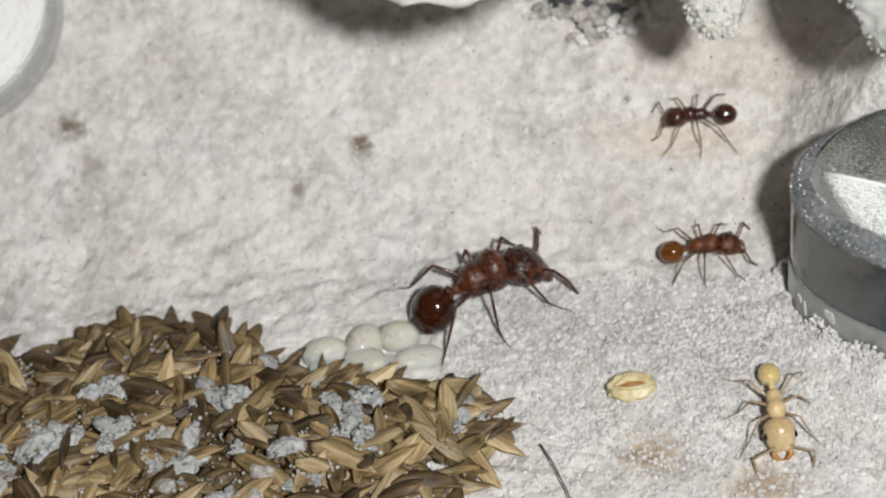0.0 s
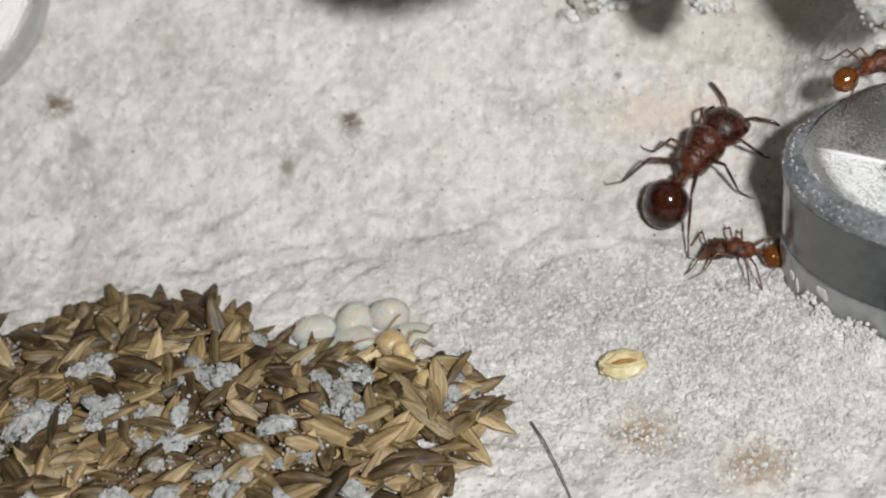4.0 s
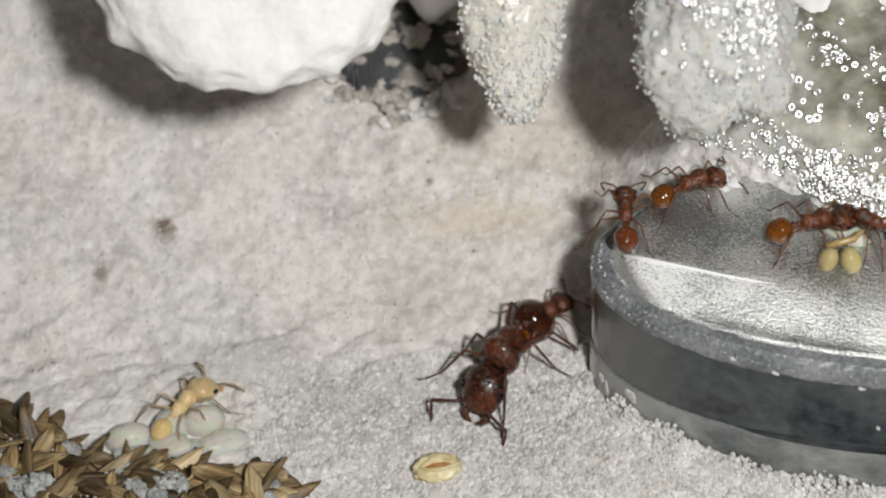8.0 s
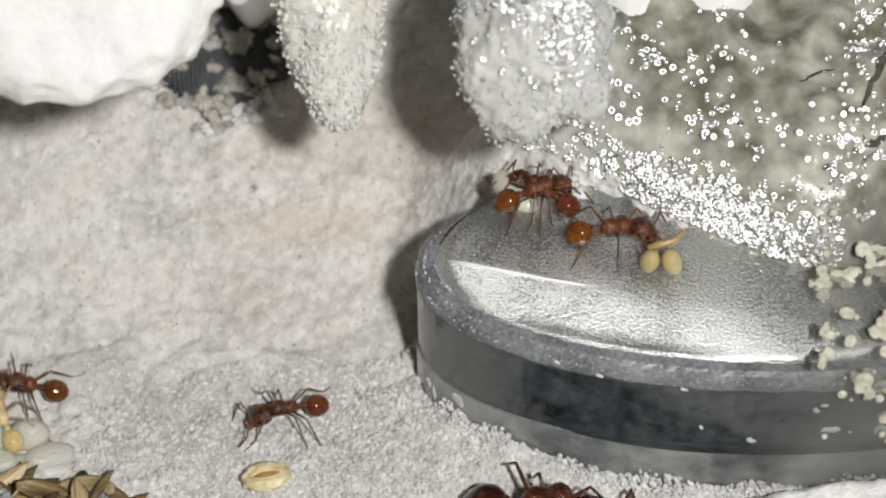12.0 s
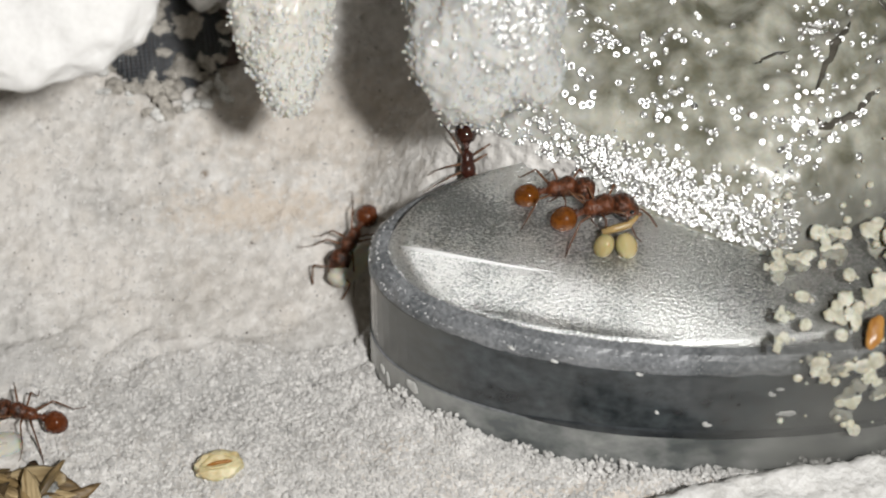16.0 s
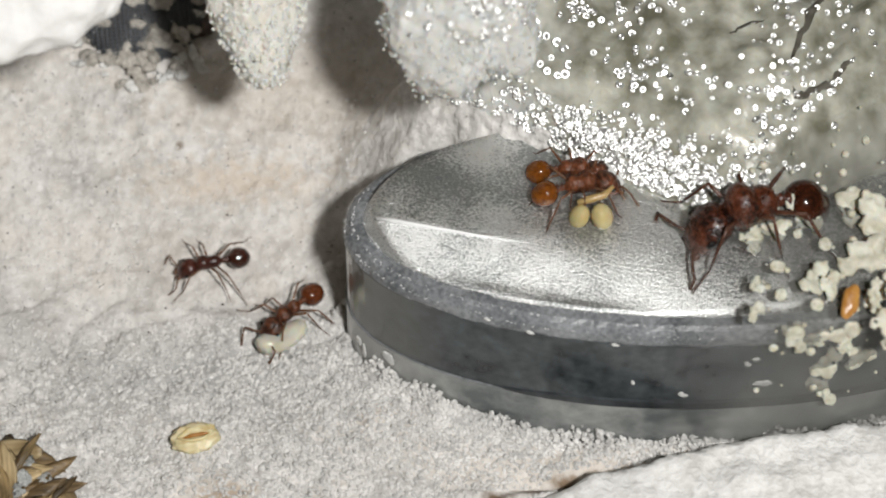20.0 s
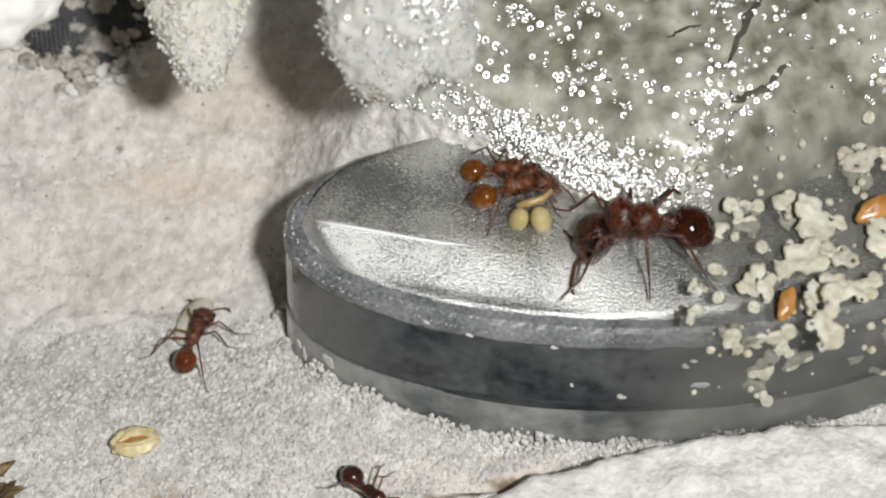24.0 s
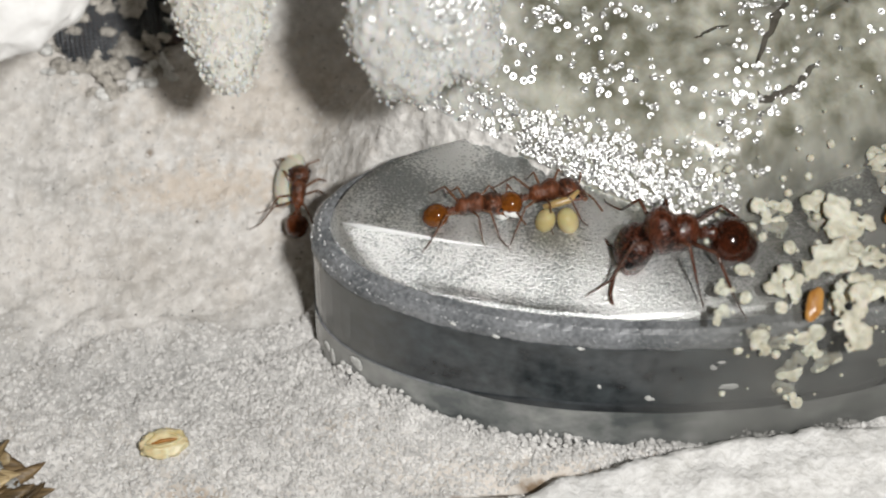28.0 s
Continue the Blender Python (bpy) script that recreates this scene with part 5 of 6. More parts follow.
def build_vial():
    vial = tagged(new("plastic_cup"), "clear plastic cup with a rounded rim, full of white grains", "cup")
    vial.matrix_basis = P(-38.3, 2.4, terrain(-38.3, 2.4) - 0.2, 26) @ Matrix.Diagonal((0.53, 0.58, 0.30, 1))
    bm = bmesh.new()
    rows = []
    prof = [(6.5, 0.0), (8.2, 0.3), (8.9, 1.2), (9.2, 3.0), (9.3, 8.0), (9.35, 9.0), (9.2, 9.4), (8.9, 9.3), (8.8, 8.5), (8.7, 3.0), (8.3, 1.5), (7.0, 0.8)]
    for rr, z in prof:
        rows.append([bm.verts.new((rr * math.cos(a), rr * math.sin(a), z)) for a in (2 * math.pi * k / 64 for k in range(64))])
    for r0, r1 in zip(rows, rows[1:]):
        for k in range(64):
            bm.faces.new((r0[k], r0[(k + 1) % 64], r1[(k + 1) % 64], r1[k]))
    bm.faces.new(rows[0][::-1])
    part("wall", bm, M_VIAL, vial, "clear plastic wall")
    bm = bmesh.new()
    vs = ball(bm, (0.0, -0.1, 0), (8.75, 8.75, 5.0), 5)
    for v in vs:
        v.co.z = max(-2.5, v.co.z) + 8.3
        c = noise.cell(v.co * 1.7)
        v.co += Vector((noise.noise(v.co * 2), noise.noise(v.co * 2.1 + Vector((4, 4, 4))), noise.noise(v.co * 1.9))) * 0.25 + Vector((0, 0, 0.18 * c))
    part("grain_fill", bm, M_PLASTER, vial, "white crystalline grains", smooth=False)["kind"] = "stuff"


build_vial()

# burrs along the block's rim, its sparkle put into their near-white colour
def rim_place(q):
    t = q.uniform(math.pi * 0.9, math.pi * 1.8)
    k = q.choice([0.02, 0.12, 0.35, 0.8]) + q.normal(0, 0.04)
    z = 6.75 if q.uniform() < 0.25 else 7.1 if k < 0.2 else 7.42 if k < 0.6 else 7.53
    return (BA - k) * math.cos(t), (BB - k) * math.sin(t), z


burr = grains(900, rim_place, 0.012, 0.042, 61, M_BURR, "rim_burr", "")
burr["label"] = "fine burrs along the rim, near-white for its sparkle"
burr.parent = block

# flecks on the block
def on_side(x, z):
    y = BY - BB * math.sqrt(max(0.0, 1 - ((x - BX) / BA) ** 2)) if abs(x - BX) < BA else BY
    turn = math.degrees(math.atan2((y - BY) / BB ** 2, (x - BX) / BA ** 2)) + 90
    return P(x, y - 0.03, z, 90, 0, turn)


for x, z, sx, sz in ((-0.07, 1.5, 0.16, 0.40), (0.36, 1.35, 0.18, 0.30), (1.0, 2.2, 0.22, 0.46), (-0.25, 1.8, 0.12, 0.3), (0.26, 0.5, 0.14, 0.2), (0.61, 0.8, 0.14, 0.22), (1.3, 0.5, 0.2, 0.16), (12.36, 3.6, 0.2, 0.2), (10.4, 4.3, 0.15, 0.15),
                     (15.67, 4.2, 0.5, 0.28), (14.7, 5.5, 0.15, 0.2), (15.1, 5.8, 0.2, 0.12), (4.68, 7.0, 0.25, 0.1), (6.3, 6.75, 0.3, 0.12), (9.5, 6.6, 0.15, 0.1)):
    thing("white_fleck", CRUMBS[int(x * 7) % 4], on_side(x, z), (sx * (2.3 if z < 2.5 else 1.5), sz * (2.1 if z < 2.5 else 1.4), 0.2), "white plaster fleck stuck to the block's side", "fleck", "flecks on the block")
for x, y, s in ((10.9, -10.6, 0.55), (13.2, -9.6, 0.35), (15.4, -11.0, 0.4)):
    bm = bmesh.new()
    vs = ball(bm, (0, 0, 0.05), (0.45, 0.2, 0.08), 2)
    tagged(part("dark_speck", bm, M_SPECK, m=P(x, y, 7.62, 0, 0, -8)), "tiny dark brown speck on the metal top", "speck").scale = (s * 1.6,) * 3


# ---- ants ----
def chitin(name, dark, light, rough=0.22, sub=0.0):
    return surface(name, dark, light, rough, 7.0, 1.2, 0.6 if rough > 0.15 else 0.08, spread=0.10, coat=0.12 if rough > 0.15 else 0.3, sub=sub, low=0.34, high=0.64)


SKIN = {
    "major": (surface("dark_red_chitin", (0.011, 0.0045, 0.0035), (0.135, 0.036, 0.014), 0.27, 5.0, 0.8, 0.9, spread=0.0, coat=0.2, low=0.38, high=0.64, depth=2.2), chitin("black_red_chitin", (0.006, 0.003, 0.002), (0.055, 0.014, 0.006), 0.12), chitin("dark_leg_chitin", (0.030, 0.012, 0.008), (0.11, 0.046, 0.027))),
    "worker": (surface("red_brown_chitin", (0.022, 0.008, 0.004), (0.19, 0.057, 0.020), 0.34, 5.0, 1.5, 1.0, spread=0.10, coat=0.06, low=0.40, high=0.62, depth=2.4), chitin("amber_chitin", (0.060, 0.017, 0.003), (0.20, 0.064, 0.009), 0.14, 0.2), chitin("brown_leg_chitin", (0.075, 0.034, 0.018), (0.19, 0.095, 0.052))),
    "small": (chitin("brown_chitin", (0.025, 0.009, 0.007), (0.085, 0.024, 0.014), 0.3), chitin("dark_brown_chitin", (0.018, 0.008, 0.006), (0.055, 0.018, 0.011), 0.12), chitin("dull_leg_chitin", (0.09, 0.046, 0.028), (0.22, 0.125, 0.080))),
    "pale": (chitin("straw_chitin", (0.54, 0.39, 0.19), (0.74, 0.59, 0.36), 0.3, 0.6), chitin("honey_chitin", (0.54, 0.40, 0.15), (0.72, 0.57, 0.30), 0.15, 0.6), chitin("pale_leg_chitin", (0.24, 0.17, 0.09), (0.44, 0.34, 0.21))),
}
SKIN["worker_red"] = (SKIN["worker"][0], chitin("red_gaster_chitin", (0.055, 0.014, 0.006), (0.16, 0.045, 0.014), 0.12), SKIN["worker"][2])


def leg_mesh(side, reach, back, size=1.0):
    """One bent leg: thick thigh, shin and thin foot, from the hip at the origin."""
    bm = bmesh.new()
    k = 0.82
    knee = Vector((back * 0.45, side * reach * 0.46, 0.36))
    ankle = Vector((back * 0.82, side * reach * 0.78, -0.58))
    toe = Vector((back * 1.1 + 0.1, side * reach * 1.06, -k + 0.03))
    tube(bm, [(0, 0, 0), knee * 0.25, knee * 0.7, knee], [0.045, 0.058, 0.050, 0.036], 8)
    tube(bm, [knee, knee.lerp(ankle, 0.3), knee.lerp(ankle, 0.8), ankle], [0.032, 0.040, 0.034, 0.024], 8)
    tube(bm, [ankle, ankle.lerp(toe, 0.5) - Vector((0, 0, 0.02)), toe, toe + Vector((0.05, side * 0.1, -0.01))], [0.024, 0.020, 0.018, 0.008], 6)
    return mesh_of(bm)


HIPS = [(0.30, 0.17, 1.25, 0.95), (-0.02, 0.18, 1.42, -0.20), (-0.32, 0.17, 1.36, -1.35)]


def build_ant(kind, size, label, head_size=1.0, gaster_bend=0.0, bulk=1.0):
    body, rear, limb = SKIN[kind]
    ant = tagged(new("ant"), label, "ant")
    ant["size"] = size
    S = Matrix.Scale(size, 4)

    def piece(name, bm, mat, parent, lab=""):
        if parent is ant:
            bmesh.ops.transform(bm, matrix=S, verts=bm.verts)
        return part(name, bm, mat, parent, lab)

    H = 0.86
    wide = 1.28 * bulk
    tall = 1.12 if kind == "major" else 1.0
    bm = bmesh.new()
    loft(bm, [((0.66, 0, H + 0.08), 0.12, 0.12, (1, 0, 0)), ((0.56, 0, H + 0.10), 0.18 * wide, 0.17 * wide, (1, 0, 0)), ((0.42, 0, H + 0.14), 0.25 * wide, 0.25 * wide * tall, (1, 0, 0)), ((0.25, 0, H + 0.16), 0.275 * wide, 0.285 * wide * tall, (1, 0, 0)),
              ((0.08, 0, H + 0.13), 0.255 * wide, 0.265 * wide * tall, (1, 0, 0)), ((-0.06, 0, H + 0.07), 0.225 * wide, 0.225 * wide, (1, 0, 0)), ((-0.14, 0, H + 0.06), 0.22 * wide, 0.22 * wide, (1, 0, 0)), ((-0.28, 0, H + 0.08), 0.225 * wide, 0.24 * wide, (1, 0, 0)),
              ((-0.45, 0, H + 0.05), 0.20 * wide, 0.22 * wide, (1, 0, 0.1)), ((-0.57, 0, H - 0.01), 0.15, 0.16, (1, 0, 0.3)), ((-0.66, 0, H - 0.05), 0.08, 0.08, (1, 0, 0.2))][::-1], 18)
    piece("thorax", bm, body, ant)
    bm = bmesh.new()
    loft(bm, [((-0.60, 0, H - 0.06), 0.08, 0.08, (1, 0, 0)), ((-0.72, 0, H + 0.03), 0.13, 0.19, (1, 0, 0)), ((-0.80, 0, H - 0.02), 0.09, 0.10, (1, 0, 0)), ((-0.89, 0, H + 0.01), 0.19, 0.20, (1, 0, 0)),
              ((-0.99, 0, H - 0.03), 0.12, 0.12, (1, 0, 0))][::-1], 12)
    piece("waist", bm, body, ant)
    bm = bmesh.new()
    rings = []
    g = gaster_bend
    gl, gr = (0.92, 0.41) if kind == "pale" else (1.02, 0.50) if kind != "major" else (1.16, 0.56)
    c, way = Vector((-0.93, 0, H - 0.04)), 0.12 + 0.35 * g
    for k in range(15):                     # an egg, bent down along its length
        q = k / 14
        rr = gr * max(0.0, 1 - (2 * q - 0.96) ** 2 / 1.10) ** 0.5 * (1.04 - 0.12 * q) + 0.01
        rr *= 1.0 - (0.035 if k in (6, 9, 12) else 0.0) + (0.015 if k in (5, 8, 11) else 0.0)
        d = Vector((math.cos(way), 0, math.sin(way)))
        rings.append((c.copy(), rr, rr * 0.96, d))
        c -= d * (gl / 14)
        way += 1.15 * g / 14
    loft(bm, rings[::-1], 20)
    piece("gaster", bm, rear, ant, "glossy abdomen")
    # head, bent a little down
    hs = head_size
    tilt = Matrix.Translation((0.55, 0, H + 0.08)) @ Matrix.Rotation(radians(34 if kind == "major" else 26), 4, "Y") @ Matrix.Scale(hs, 4)
    bm = bmesh.new()
    loft(bm, [((0.0, 0, 0.0), 0.12, 0.12, (1, 0, 0)), ((0.05, 0, 0.01), 0.28, 0.23, (1, 0, 0)), ((0.16, 0, 0.02), 0.385, 0.31, (1, 0, 0)), ((0.34, 0, 0.03), 0.425, 0.345, (1, 0, 0)), ((0.54, 0, 0.02), 0.415, 0.335, (1, 0, 0)),
              ((0.72, 0, -0.01), 0.37, 0.28, (1, 0, 0)), ((0.86, 0, -0.04), 0.30, 0.20, (1, 0, 0)), ((0.93, 0, -0.06), 0.22, 0.13, (1, 0, 0))][::-1], 20)
    bmesh.ops.transform(bm, matrix=tilt, verts=bm.verts)
    head = piece("head", bm, body, ant)
    for s in (1, -1):
        bm = bmesh.new()
        ball(bm, (0.50, s * 0.40, 0.12), (0.10, 0.05, 0.09), 2)
        bmesh.ops.transform(bm, matrix=S @ tilt, verts=bm.verts)
        part("eye", bm, M_EYE, head, "black eye")
        bm = bmesh.new()
        tube(bm, [(0.84, s * 0.20, -0.06), (1.00, s * 0.23, -0.09), (1.12, s * 0.12, -0.12), (1.15, s * 0.01, -0.13)], [0.08, 0.08, 0.06, 0.015], 8)
        bmesh.ops.transform(bm, matrix=S @ tilt, verts=bm.verts)
        part("mandible", bm, M_CRUST if kind == "pale" else limb, head)
        bm = bmesh.new()
        tube(bm, [(0.74, s * 0.13, 0.10), (0.86, s * 0.36, 0.24), (0.98, s * 0.68, 0.30), (1.02, s * 0.80, 0.28)], [0.028, 0.034, 0.036, 0.034], 7)
        tube(bm, [(1.02, s * 0.80, 0.28), (1.25, s * 0.78, 0.10), (1.50, s * 0.72, -0.10), (1.70, s * 0.66, -0.24), (1.78, s * 0.64, -0.28)], [0.03, 0.034, 0.042, 0.048, 0.015], 7)
        bmesh.ops.transform(bm, matrix=S @ tilt, verts=bm.verts)
        part("antenna", bm, limb, head, "elbowed antenna")
    legs = []
    for i, (x, y, reach, back) in enumerate(HIPS):
        for s in (1, -1):
            me = leg_mesh(s, reach * (0.82 if kind == "major" else 1.05), back * 1.1)
            me.transform(Matrix.Scale(size, 4))
            leg = part("leg", me, limb, ant, "", P(x * size, s * y * size, 0.82 * size))
            legs.append((leg, x * size, s * y * size, 0.82 * size, s, i))
    return ant, legs, head


ANTS = {
    "queen": build_ant("major", 1.80, "large glossy dark red-brown ant with a big head and black-red abdomen", 1.22, 0.95, 1.42),
    "dark": build_ant("small", 0.92, "small dull dark-brown ant with a dark abdomen", 1.08),
    "amber": build_ant("worker", 1.0, "red-brown ant with an amber abdomen", 1.18, 0.3, 1.22),
    "nurse": build_ant("worker", 1.05, "red-brown ant with a bright amber abdomen tending larvae", 1.18, 0.35, 1.22),
    "descender": build_ant("worker", 1.0, "red-brown ant with a yellow-amber abdomen", 1.15, 0.3, 1.22),
    "climber": build_ant("worker_red", 0.98, "red-brown ant with a glossy red-brown abdomen", 1.15, 0.2),
    "carrier": build_ant("worker_red", 1.0, "red-brown ant carrying a white larva in its jaws", 1.12, 0.2),
    "callow": build_ant("pale", 1.08, "pale straw-yellow young ant with dark eyes", 1.36, 0.15),
}
bm = bmesh.new()
loft(bm, [((1.95, 0.20, 0.62), 0.10, 0.10, (-1, 0, 0.2)), ((1.88, 0.24, 0.60), 0.38, 0.36, (-1, 0, -0.2)), ((1.60, 0.32, 0.50), 0.54, 0.46, (-1, 0, -0.4)), ((1.15, 0.46, 0.42), 0.54, 0.41, (-1, 0.1, -0.2)),
          ((0.65, 0.56, 0.38), 0.52, 0.38, (-1, 0.1, 0)), ((0.15, 0.60, 0.36), 0.44, 0.35, (-1, 0, 0)), ((-0.20, 0.60, 0.36), 0.30, 0.26, (-1, 0, 0)), ((-0.36, 0.58, 0.36), 0.06, 0.06, (-1, 0, 0))], 16)
part("carried_larva", bm, M_GRUB, ANTS["carrier"][0], "long translucent white larva held in the jaws")


def build_crumb():
    bm = bmesh.new()
    for v in ball(bm, (0, 0, 0), (0.52, 0.62, 0.42), 4):
        d = v.co.copy()
        v.co += Vector((noise.noise(d * 2.2), noise.noise(d * 2.2 + Vector((4, 0, 0))), noise.noise(d * 2.2 + Vector((0, 4, 0))))) * 0.30
        v.co += d.normalized() * 0.10 * noise.noise(d * 5.5)
    return tagged(part("crumb", bm, M_WHITE), "ragged white crumb carried across the metal top", "crumb")


CRUMB = build_crumb()

